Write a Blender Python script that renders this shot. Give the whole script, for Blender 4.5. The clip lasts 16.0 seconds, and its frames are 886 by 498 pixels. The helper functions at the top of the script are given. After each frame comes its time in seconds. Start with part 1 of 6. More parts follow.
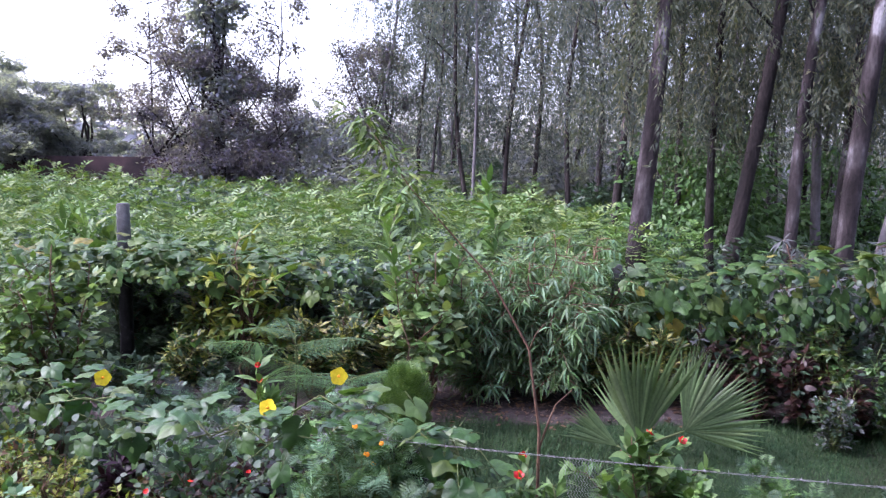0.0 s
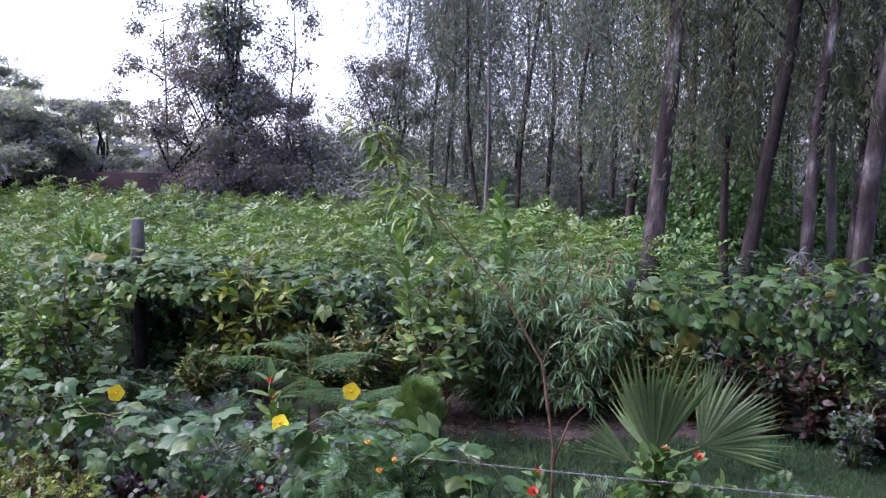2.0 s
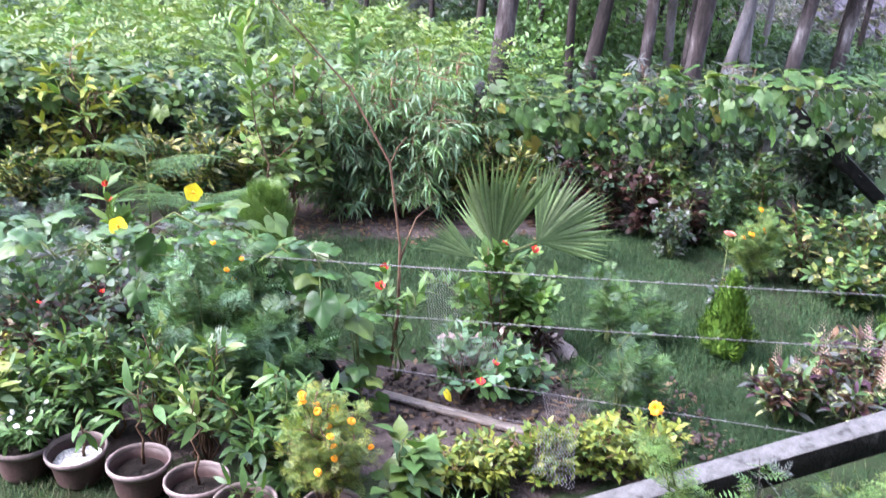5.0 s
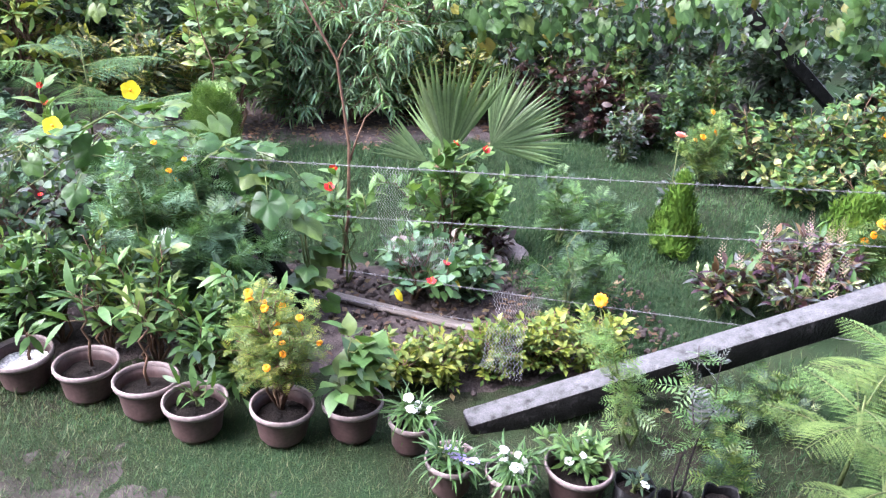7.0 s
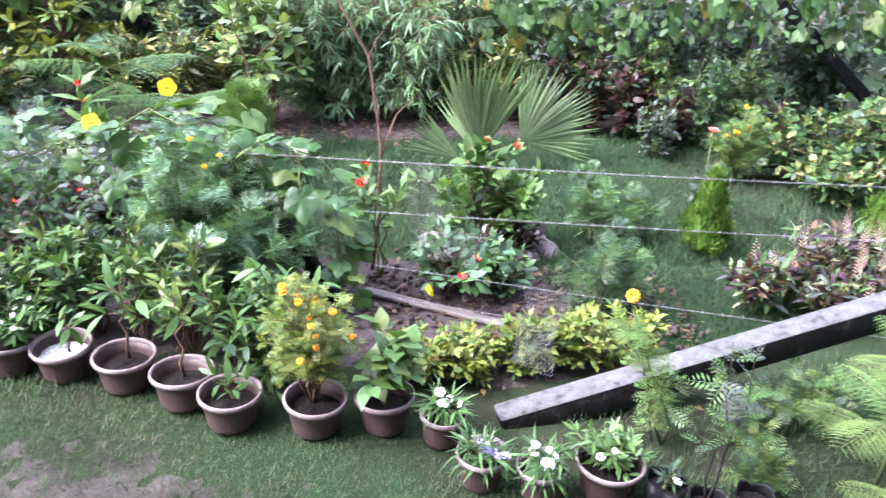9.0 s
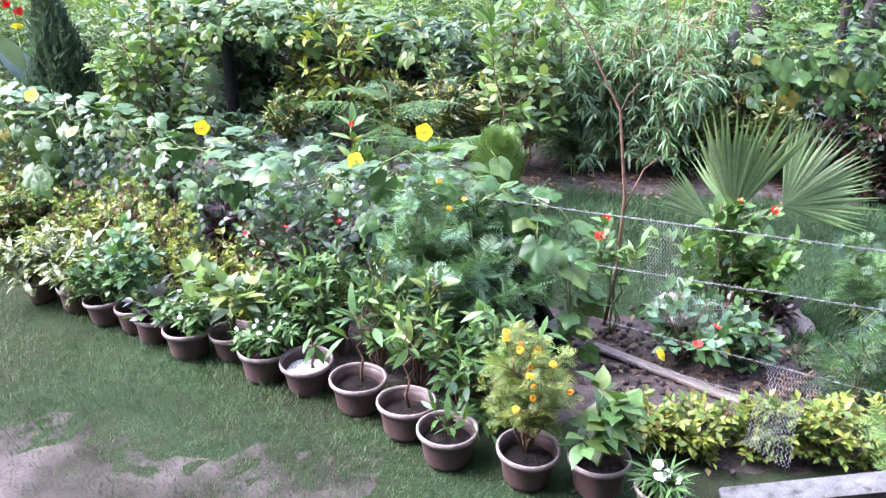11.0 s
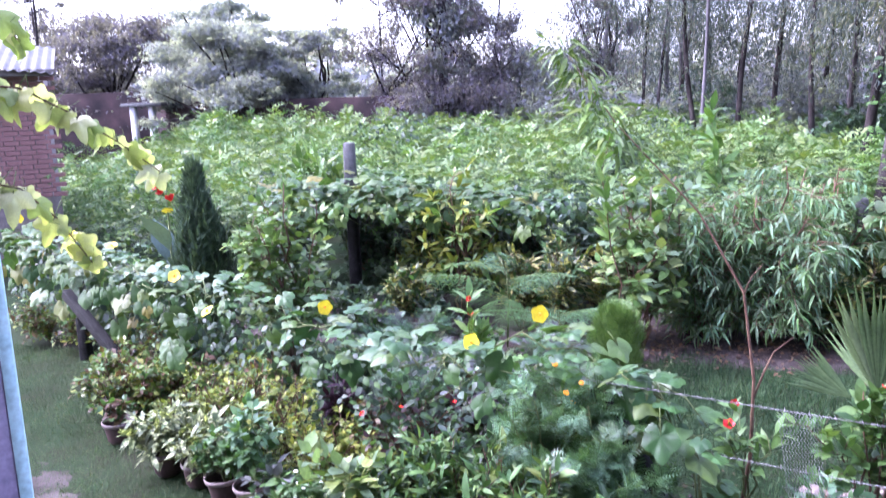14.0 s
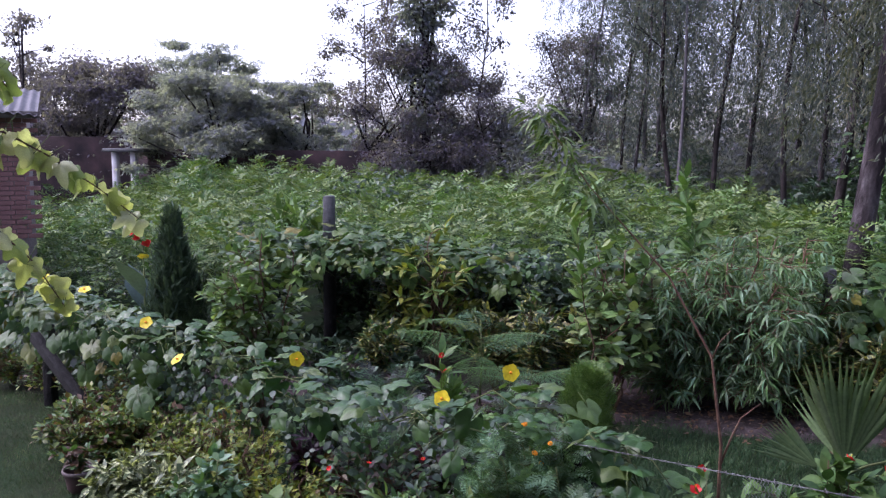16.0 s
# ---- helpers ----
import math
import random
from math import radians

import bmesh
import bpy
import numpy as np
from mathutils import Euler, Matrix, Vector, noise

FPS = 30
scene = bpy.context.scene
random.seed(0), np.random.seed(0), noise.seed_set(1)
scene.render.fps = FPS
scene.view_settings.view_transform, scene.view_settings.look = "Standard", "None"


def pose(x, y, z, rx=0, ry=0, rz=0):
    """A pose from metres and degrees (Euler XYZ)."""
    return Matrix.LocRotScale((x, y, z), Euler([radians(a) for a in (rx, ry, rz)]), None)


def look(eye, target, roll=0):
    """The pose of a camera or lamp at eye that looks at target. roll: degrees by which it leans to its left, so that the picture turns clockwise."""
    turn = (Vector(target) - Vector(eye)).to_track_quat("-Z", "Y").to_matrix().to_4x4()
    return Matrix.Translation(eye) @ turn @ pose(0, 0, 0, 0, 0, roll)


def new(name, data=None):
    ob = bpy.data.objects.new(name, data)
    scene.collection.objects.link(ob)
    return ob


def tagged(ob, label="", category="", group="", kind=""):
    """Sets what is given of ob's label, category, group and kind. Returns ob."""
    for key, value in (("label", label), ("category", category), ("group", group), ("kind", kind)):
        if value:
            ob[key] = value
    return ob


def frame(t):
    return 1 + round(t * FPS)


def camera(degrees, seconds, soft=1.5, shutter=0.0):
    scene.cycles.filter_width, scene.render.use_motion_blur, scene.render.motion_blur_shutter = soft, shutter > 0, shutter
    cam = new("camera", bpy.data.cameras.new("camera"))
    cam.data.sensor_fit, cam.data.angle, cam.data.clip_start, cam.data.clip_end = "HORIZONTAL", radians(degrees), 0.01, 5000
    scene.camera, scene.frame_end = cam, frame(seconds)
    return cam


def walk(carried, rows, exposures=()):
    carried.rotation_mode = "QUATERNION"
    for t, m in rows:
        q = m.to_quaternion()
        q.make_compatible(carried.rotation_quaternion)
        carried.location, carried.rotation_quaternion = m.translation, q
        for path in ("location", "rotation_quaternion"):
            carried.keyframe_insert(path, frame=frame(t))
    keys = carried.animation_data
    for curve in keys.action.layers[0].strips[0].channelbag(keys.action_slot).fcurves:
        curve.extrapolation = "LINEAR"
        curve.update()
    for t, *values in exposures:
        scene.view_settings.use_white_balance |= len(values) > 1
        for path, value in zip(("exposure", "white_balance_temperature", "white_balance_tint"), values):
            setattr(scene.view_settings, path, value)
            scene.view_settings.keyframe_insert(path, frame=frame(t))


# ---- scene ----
cam = camera(58.4, 16.0, soft=1.25, shutter=0.35)
PATH = [
    (0, (-0.028, -0.004, 2.699), (-0.025, 1.984, 2.477), 0.7),
    (0.5, (-0.019, -0.037, 2.704), (-0.071, 1.953, 2.506), 0.5),
    (1, (-0.027, 0.01, 2.711), (-0.085, 2.001, 2.53), 0.3),
    (1.5, (-0.015, 0.017, 2.7), (-0.053, 2.007, 2.509), 0.1),
    (2, (-0.025, 0.011, 2.699), (-0.055, 2.002, 2.512), 0.4),
    (2.5, (-0.031, 0.014, 2.7), (-0.056, 2.003, 2.486), 0.7),
    (3, (-0.028, 0.0, 2.685), (-0.063, 1.985, 2.437), 0.5),
    (3.5, (-0.02, -0.014, 2.673), (0.03, 1.96, 2.353), 0.6),
    (4, (0.0, 0.009, 2.658), (0.167, 1.963, 2.267), 1.3),
    (4.5, (0.005, 0.002, 2.66), (0.248, 1.921, 2.15), 1.8),
    (5, (-0.009, 0.034, 2.652), (0.336, 1.893, 2.001), 2.8),
    (5.2, (-0.002, 0.038, 2.652), (0.361, 1.874, 1.947), 2.8),
    (7.3, (0.056, 0.015, 2.557), (0.505, 1.77, 1.71), 3.4),
    (7.5, (0.058, 0.006, 2.564), (0.508, 1.763, 1.72), 3.1),
    (8, (0.063, 0.009, 2.57), (0.519, 1.765, 1.726), 3.3),
    (8.5, (0.059, 0.004, 2.57), (0.509, 1.758, 1.72), 3.2),
    (9, (0.033, 0.01, 2.563), (0.402, 1.778, 1.705), 2.8),
    (9.5, (0.039, 0.024, 2.569), (0.151, 1.823, 1.701), 1.2),
    (10, (0.053, 0.017, 2.575), (-0.013, 1.839, 1.754), 0.2),
    (10.2, (0.067, 0.028, 2.581), (-0.066, 1.85, 1.767), -0.2),
    (12.3, (0.129, 0.023, 2.577), (-0.174, 1.876, 1.886), 0.9),
    (12.5, (0.129, 0.008, 2.572), (-0.189, 1.857, 1.879), 0.7),
    (13, (0.123, 0.041, 2.576), (-0.236, 1.886, 1.894), 0.6),
    (13.5, (0.108, 0.059, 2.646), (-0.318, 1.92, 2.049), -0.6),
    (14, (0.114, 0.076, 2.723), (-0.438, 1.959, 2.338), -1.8),
    (14.5, (0.133, 0.055, 2.728), (-0.417, 1.959, 2.458), -1.9),
    (15, (0.131, 0.043, 2.724), (-0.433, 1.944, 2.465), -1.5),
    (15.5, (0.135, 0.034, 2.729), (-0.401, 1.944, 2.477), -0.7),
    (16, (0.146, 0.034, 2.731), (-0.357, 1.954, 2.485), 0.5),
]
walk(cam, [(t, look(eye, target, roll)) for t, eye, target, roll in PATH], exposures=[(0, 2.26, 5650, 34), (1.5, 1.89, 5650, 34), (2.0, 1.89, 5650, 34), (3.0, 2.09, 5650, 34), (4.0, 2.85, 5700, 26), (5.0, 3.19, 5850, 23), (7.5, 3.3, 5900, 22), (10.0, 3.5, 5750, 23), (13.3, 3.2, 5550, 33), (14.0, 3.1, 5350, 38), (14.6, 2.26, 5650, 35), (15.0, 1.83, 5650, 34), (16.0, 1.46, 5650, 34)])

# ---- daylight: an overcast sky, with the brightest part behind the wood ----
world = bpy.data.worlds.new("sky")
scene.world = world
world.use_nodes = True
wn, wl = world.node_tree.nodes, world.node_tree.links
wn.clear()
sky = wn.new("ShaderNodeTexSky")
sky.sky_type, sky.sun_disc = "NISHITA", False
sky.sun_elevation, sky.sun_rotation = radians(50), radians(262)
sky.air_density, sky.dust_density = 1.0, 3.0
cloud = wn.new("ShaderNodeHueSaturation")
cloud.inputs["Saturation"].default_value = 0.5
background = wn.new("ShaderNodeBackground")
background.inputs["Strength"].default_value = 0.15
world_out = wn.new("ShaderNodeOutputWorld")
wl.new(sky.outputs[0], cloud.inputs["Color"])
wl.new(cloud.outputs[0], background.inputs["Color"])
wl.new(background.outputs[0], world_out.inputs["Surface"])
sun_data = bpy.data.lights.new("sun", "SUN")
sun_data.energy, sun_data.angle, sun_data.color = 1.1, radians(40), (1.0, 0.96, 0.9)
sun = new("sun", sun_data)
sun.matrix_world = look((0, 0, 30), (0.8 * 20, 0.12 * 20, 30 - 19))


# ---- mesh helpers ----
def unit(a):
    a = np.asarray(a, float)
    return a / np.maximum(np.linalg.norm(a, axis=-1, keepdims=True), 1e-9)


def mesh_of(name, chunks, smooth=True):
    """One mesh from chunks of (vertices, list of face arrays, material slot)."""
    verts, loops, totals, slots, base = [], [], [], [], 0
    for v, faces, slot in chunks:
        verts.append(np.asarray(v, float).reshape(-1, 3))
        for f in faces:
            f = np.asarray(f, int)
            loops.append((f + base).ravel())
            totals.append(np.full(len(f), f.shape[1]))
            slots.append(np.full(len(f), slot))
        base += len(verts[-1])
    verts, loops = np.concatenate(verts), np.concatenate(loops)
    totals, slots = np.concatenate(totals), np.concatenate(slots)
    me = bpy.data.meshes.new(name)
    me.vertices.add(len(verts))
    me.vertices.foreach_set("co", verts.ravel())
    me.loops.add(len(loops))
    me.loops.foreach_set("vertex_index", loops)
    me.polygons.add(len(totals))
    me.polygons.foreach_set("loop_start", np.concatenate(([0], np.cumsum(totals)[:-1])))
    me.polygons.foreach_set("loop_total", totals)
    me.polygons.foreach_set("material_index", slots)
    me.polygons.foreach_set("use_smooth", np.full(len(totals), smooth))
    me.update(calc_edges=True)
    me.validate()
    return me


def part(name, chunks, materials, parent=None, label="", smooth=True):
    me = chunks if isinstance(chunks, bpy.types.Mesh) else mesh_of(name, chunks, smooth)
    if not me.materials:
        for m in materials if isinstance(materials, (list, tuple)) else [materials]:
            me.materials.append(m)
    ob = new(name, me)
    ob.parent = parent
    return tagged(ob, label)


def thing(name, label, category, at=(0, 0, 0), rz=0.0, group="", kind=""):
    ob = new(name)
    ob.empty_display_size = 0.1
    ob.matrix_basis = pose(*at, 0, 0, rz)
    return tagged(ob, label, category, group, kind)


def tube(points, radii, sides=6):
    """A round limb through the points, closed at its tip."""
    p = np.asarray(points, float)
    r = np.broadcast_to(np.asarray(radii, float), (len(p),))
    t = unit(np.gradient(p, axis=0))
    ref = np.array([1.0, 0.13, 0.07]) if abs(t[0][0]) < 0.8 else np.array([0.1, 1.0, 0.1])
    u = unit(np.cross(t, ref))
    w = np.cross(t, u)
    a = np.arange(sides) * 2 * np.pi / sides
    ring = p[:, None] + r[:, None, None] * (np.cos(a)[None, :, None] * u[:, None] + np.sin(a)[None, :, None] * w[:, None])
    n = len(p)
    i = np.arange(n - 1)[:, None] * sides
    j = np.arange(sides)[None]
    k = (j + 1) % sides
    quads = np.stack([i + j, i + k, i + sides + k, i + sides + j], -1).reshape(-1, 4)
    caps = np.array([np.arange(sides)[::-1], np.arange(sides) + (n - 1) * sides])
    return ring.reshape(-1, 3), [quads, caps]


def lathe(profile, sides=28):
    """A turned shape from (radius, height) pairs."""
    a = np.arange(sides) * 2 * np.pi / sides
    v = np.array([[r * math.cos(b), r * math.sin(b), z] for r, z in profile for b in a])
    i = np.arange(len(profile) - 1)[:, None] * sides
    j = np.arange(sides)[None]
    k = (j + 1) % sides
    return v, [np.stack([i + j, i + k, i + sides + k, i + sides + j], -1).reshape(-1, 4)]


def boxed(lo, hi, bevel=0.01):
    """A box with its edges taken off."""
    bm = bmesh.new()
    bmesh.ops.create_cube(bm, size=1)
    lo, hi = Vector(lo), Vector(hi)
    for v in bm.verts:
        v.co = Vector((lo[n] + (v.co[n] + 0.5) * (hi[n] - lo[n]) for n in range(3)))
    if bevel:
        bmesh.ops.bevel(bm, geom=bm.edges[:], offset=bevel, segments=1, affect="EDGES")
    v = np.array([w.co[:] for w in bm.verts])
    by = {}
    bm.verts.index_update()
    for f in bm.faces:
        by.setdefault(len(f.verts), []).append([w.index for w in f.verts])
    bm.free()
    return v, [np.array(f) for f in by.values()]


# ---- leaf shapes: along +y, face up, one long ----
def blade(profile, fold=0.15, droop=0.15):
    """A leaf from half-widths at even steps; folded along its midrib and drooping."""
    v, f3, f4 = [[0, 0, 0]], [], []
    n = len(profile) + 1
    for i, w in enumerate(profile, 1):
        y = i / n
        z = -droop * y * y
        v += [[-w, y, z + fold * w], [0, y, z], [w, y, z + fold * w]]
    v.append([0, 1, -droop])
    f3 += [[0, 2, 1], [0, 3, 2]]
    for i in range(len(profile) - 1):
        a = 1 + 3 * i
        f4 += [[a, a + 1, a + 4, a + 3], [a + 1, a + 2, a + 5, a + 4]]
    a, tip = 1 + 3 * (len(profile) - 1), len(v) - 1
    f3 += [[a, a + 1, tip], [a + 1, a + 2, tip]]
    return np.array(v, float), [np.array(f3)] + ([np.array(f4)] if f4 else [])


def joined(pieces):
    v, faces, base = [], {}, 0
    for pv, pf in pieces:
        v.append(pv)
        for f in pf:
            faces.setdefault(f.shape[1], []).append(f + base)
        base += len(pv)
    return np.concatenate(v), [np.concatenate(f) for f in faces.values()]


def feather(pairs, width=0.45, leaflet=0.12, droop=0.25, taper=True, rise=0.1, stalk=True):
    """A pinnate leaf: a thin midrib with pairs of narrow leaflets."""
    out = []
    if stalk:
        out.append((np.array([[s * w, y, -droop * y * y] for y, w in ((0, 0.014), (0.5, 0.011), (1, 0.004)) for s in (-1, 1)]), [np.array([[0, 1, 3, 2], [2, 3, 5, 4]])]))
    for i in range(pairs):
        y = 0.12 + 0.86 * i / max(1, pairs - 1)
        long = width * (math.sin(math.pi * (0.15 + 0.8 * y)) if taper else 1.0)
        for s in (-1, 1):
            root = np.array([0, y, -droop * y * y])
            way = unit([s * 1.0, 0.55, rise])
            side = unit(np.cross(way, [0, 0, 1]))
            a, b, c = root + 0.5 * long * way + side * leaflet * long, root + long * way, root + 0.5 * long * way - side * leaflet * long
            b = b - [0, 0, 0.08 * long]
            out.append((np.array([root, a, b, c]), [np.array([[0, 1, 2, 3]])]))
    return joined(out)


def lobed(lobes, depth=0.25, points=25, dish=0.07):
    """A broad leaf with a notch at its stalk and pointed lobes; a fan round its middle."""
    a = np.linspace(-math.pi * 0.93, math.pi * 0.93, points)
    r = 0.5 * (1 - depth * 0.5 * (1 - np.cos(lobes * a)) * (0.6 + 0.4 * np.cos(a))) * (1 + 0.12 * np.cos(a))
    r = r * np.where(np.abs(a) > 2.7, 0.8, 1) * (1 + 0.22 * np.exp(-((a / 0.3) ** 2)))
    rim = np.stack([r * np.sin(a), 0.42 + r * np.cos(a), -dish * (2 * r) ** 2 + 0.02 * np.cos(7 * a)], 1)
    mid = np.stack([0.5 * rim[:, 0], 0.42 + 0.5 * (rim[:, 1] - 0.42), -0.15 * dish + 0.018 * np.cos(lobes * a)], 1)
    v = np.concatenate([[[0, 0.36, -0.03]], mid, rim])
    i = np.arange(points - 1)
    tri = np.stack([np.zeros_like(i), 2 + i, 1 + i], 1)
    quad = np.stack([1 + i, 2 + i, 2 + points + i, 1 + points + i], 1)
    return v, [tri, quad]


DIAMOND = (np.array([[0, 0, 0], [-0.26, 0.5, 0.05], [0, 1, -0.12], [0.26, 0.5, 0.05]], float), [np.array([[0, 3, 2, 1]])])
SLIM = (np.array([[0, 0, 0], [-0.11, 0.45, 0.03], [0, 1, -0.1], [0.11, 0.45, 0.03]], float), [np.array([[0, 3, 2, 1]])])
def spray(leaflets, wide=0.1, open_to=1.25):
    """A hand of narrow leaflets from one stalk."""
    out = []
    for a in np.linspace(-open_to, open_to, leaflets):
        long = 0.62 + 0.3 * math.cos(a)
        d, s = np.array([math.sin(a), math.cos(a), 0.0]), np.array([math.cos(a), -math.sin(a), 0.0])
        r0 = np.array([0, 0.08, 0])
        out.append((np.array([r0, r0 + 0.5 * long * d - wide * s + [0, 0, 0.03], r0 + long * d - [0, 0, 0.16], r0 + 0.5 * long * d + wide * s + [0, 0, 0.03]]), [np.array([[0, 3, 2, 1]])]))
    return joined(out)


HAND = spray(3, 0.13, 1.0)
OVATE = blade((0.22, 0.27, 0.17), 0.1, 0.2)
OVATE_LOW = blade((0.26,), 0.2, 0.2)
BROAD = blade((0.15, 0.24, 0.28, 0.25, 0.17, 0.07), 0.12, 0.25)
NARROW = blade((0.11, 0.08), 0.3, 0.5)
LANCE = blade((0.075, 0.1, 0.06), 0.25, 0.5)
LONG = blade((0.11, 0.15, 0.1), 0.14, 0.32)
FERN = feather(7, 0.52, 0.1, 0.25)
FINE = feather(6, 0.42, 0.13, 0.15)
WEED = feather(5, 0.42, 0.15, 0.5, stalk=False)
FROND = feather(15, 0.19, 0.1, 0.3, rise=0.0)
GOURD = lobed(5, 0.22, 25, 0.08)
HEART = lobed(1, 0.15, 19)
GRAPE = lobed(5, 0.4, 31, 0.25)


def scatter(shape, pos, way, up, length, width=1.0):
    """Copies of a leaf shape, each with its own place, way, upper side and size."""
    v, faces = shape
    pos, n = np.asarray(pos, float), len(pos)
    y = unit(np.broadcast_to(way, (n, 3)))
    x = unit(np.cross(y, np.broadcast_to(up, (n, 3))))
    z = np.cross(x, y)
    length = np.broadcast_to(length, (n,))
    width = np.broadcast_to(width, (n,)) * length
    out = (pos[:, None] + (v[None, :, 0] * width[:, None])[..., None] * x[:, None]
           + (v[None, :, 1] * length[:, None])[..., None] * y[:, None] + (v[None, :, 2] * length[:, None])[..., None] * z[:, None])
    shift = (np.arange(n) * len(v))[:, None, None]
    return out.reshape(-1, 3), [(f[None] + shift).reshape(-1, f.shape[1]) for f in faces]


# ---- materials ----
def node_mat(name):
    m = bpy.data.materials.new(name)
    m.use_nodes = True
    n, l = m.node_tree.nodes, m.node_tree.links
    return m, n, l, n["Principled BSDF"]


def ramp(n, stops):
    r = n.new("ShaderNodeValToRGB")
    while len(r.color_ramp.elements) < len(stops):
        r.color_ramp.elements.new(0.5)
    for e, (at, c) in zip(r.color_ramp.elements, stops):
        e.position, e.color = at, (*c, 1)
    return r


def noise_tex(n, l, scale, detail=4.0, coord="Object", stretch=None):
    c = n.new("ShaderNodeTexCoord")
    t = n.new("ShaderNodeTexNoise")
    t.inputs["Scale"].default_value, t.inputs["Detail"].default_value = scale, detail
    if stretch:
        mp = n.new("ShaderNodeMapping")
        mp.inputs["Scale"].default_value = stretch
        l.new(c.outputs[coord], mp.inputs["Vector"])
        l.new(mp.outputs[0], t.inputs["Vector"])
    else:
        l.new(c.outputs[coord], t.inputs["Vector"])
    return t


def leaf_mat(name, colours, rough=0.43, through_light=0.2, spots=None, shine=0.3, own=0.3, even=False):
    """Leaves that differ one from another, with blotches, gloss and light coming through them."""
    m, n, l, p = node_mat(name)
    geo, info = n.new("ShaderNodeNewGeometry"), n.new("ShaderNodeObjectInfo")
    add = n.new("ShaderNodeMath")
    add.operation = "MULTIPLY_ADD"
    add.inputs[1].default_value = 1.0 - own
    l.new(geo.outputs["Random Per Island"], add.inputs[0])
    mul = n.new("ShaderNodeMath")
    mul.operation = "MULTIPLY"
    mul.inputs[1].default_value = own
    l.new(info.outputs["Random"], mul.inputs[0])
    l.new(mul.outputs[0], add.inputs[2])
    k = len(colours)
    r = ramp(n, [(i / max(1, k - 1), c) for i, c in enumerate(colours)])
    l.new(add.outputs[0], r.inputs[0])
    t = noise_tex(n, l, 1.6, 3.0)
    t2 = noise_tex(n, l, 38.0, 3.0)
    vary = ramp(n, [(0.25, (0.385, 0.33, 0.54)), (0.75, (1.1, 0.88, 1.22))])
    vary2 = ramp(n, [(0.3, (0.8, 0.8, 0.8)), (0.7, (1.15, 1.15, 1.15))])
    l.new(t.outputs[0], vary.inputs[0])
    l.new(t2.outputs[0], vary2.inputs[0])
    last = r.outputs[0]
    for v in (vary2,) if even else (vary, vary2):
        mx = n.new("ShaderNodeMix")
        mx.data_type, mx.blend_type = "RGBA", "MULTIPLY"
        mx.inputs["Factor"].default_value = 1.0
        l.new(last, mx.inputs["A"])
        l.new(v.outputs[0], mx.inputs["B"])
        last = mx.outputs["Result"]
    if spots:
        sp = noise_tex(n, l, 26.0, 2.0)
        sr = ramp(n, [(0.5, (0, 0, 0)), (0.6, (1, 1, 1))])
        l.new(sp.outputs[0], sr.inputs[0])
        mx = n.new("ShaderNodeMix")
        mx.data_type = "RGBA"
        mx.inputs["B"].default_value = (*spots, 1)
        l.new(sr.outputs[0], mx.inputs["Factor"])
        l.new(last, mx.inputs["A"])
        last = mx.outputs["Result"]
    l.new(last, p.inputs["Base Color"])
    p.inputs["Roughness"].default_value = rough
    p.inputs["Specular IOR Level"].default_value = shine
    bump = n.new("ShaderNodeBump")
    bump.inputs["Strength"].default_value, bump.inputs["Distance"].default_value = 0.35, 0.004
    l.new(t2.outputs[0], bump.inputs["Height"])
    l.new(bump.outputs[0], p.inputs["Normal"])
    if through_light:
        tr = n.new("ShaderNodeBsdfTranslucent")
        warm = n.new("ShaderNodeMix")
        warm.data_type, warm.blend_type = "RGBA", "MULTIPLY"
        warm.inputs["Factor"].default_value = 1.0
        warm.inputs["B"].default_value = (1.5, 1.6, 0.6, 1)
        l.new(last, warm.inputs["A"])
        l.new(warm.outputs["Result"], tr.inputs["Color"])
        mix = n.new("ShaderNodeMixShader")
        mix.inputs[0].default_value = through_light
        l.new(p.outputs[0], mix.inputs[1])
        l.new(tr.outputs[0], mix.inputs[2])
        l.new(mix.outputs[0], n["Material Output"].inputs["Surface"])
    return m


def surface(name, stops, scale=6.0, rough=0.8, bump=0.3, depth=0.01, stretch=None, fine=60.0, metal=0.0, detail=6.0, shine=0.3):
    """A mottled surface: colours by a broad noise, broken by a fine one that also roughens it."""
    m, n, l, p = node_mat(name)
    a, b = noise_tex(n, l, scale, detail, stretch=stretch), noise_tex(n, l, fine, 4.0, stretch=stretch)
    r = ramp(n, stops)
    l.new(a.outputs[0], r.inputs[0])
    fr = ramp(n, [(0.25, (0.7, 0.7, 0.7)), (0.75, (1.25, 1.25, 1.25))])
    l.new(b.outputs[0], fr.inputs[0])
    mx = n.new("ShaderNodeMix")
    mx.data_type, mx.blend_type = "RGBA", "MULTIPLY"
    mx.inputs["Factor"].default_value = 1.0
    l.new(r.outputs[0], mx.inputs["A"])
    l.new(fr.outputs[0], mx.inputs["B"])
    l.new(mx.outputs["Result"], p.inputs["Base Color"])
    p.inputs["Roughness"].default_value, p.inputs["Metallic"].default_value = rough, metal
    p.inputs["Specular IOR Level"].default_value = shine
    h = n.new("ShaderNodeMath")
    h.operation = "ADD"
    l.new(a.outputs[0], h.inputs[0])
    l.new(b.outputs[0], h.inputs[1])
    bp = n.new("ShaderNodeBump")
    bp.inputs["Strength"].default_value, bp.inputs["Distance"].default_value = bump, depth
    l.new(h.outputs[0], bp.inputs["Height"])
    l.new(bp.outputs[0], p.inputs["Normal"])
    return m


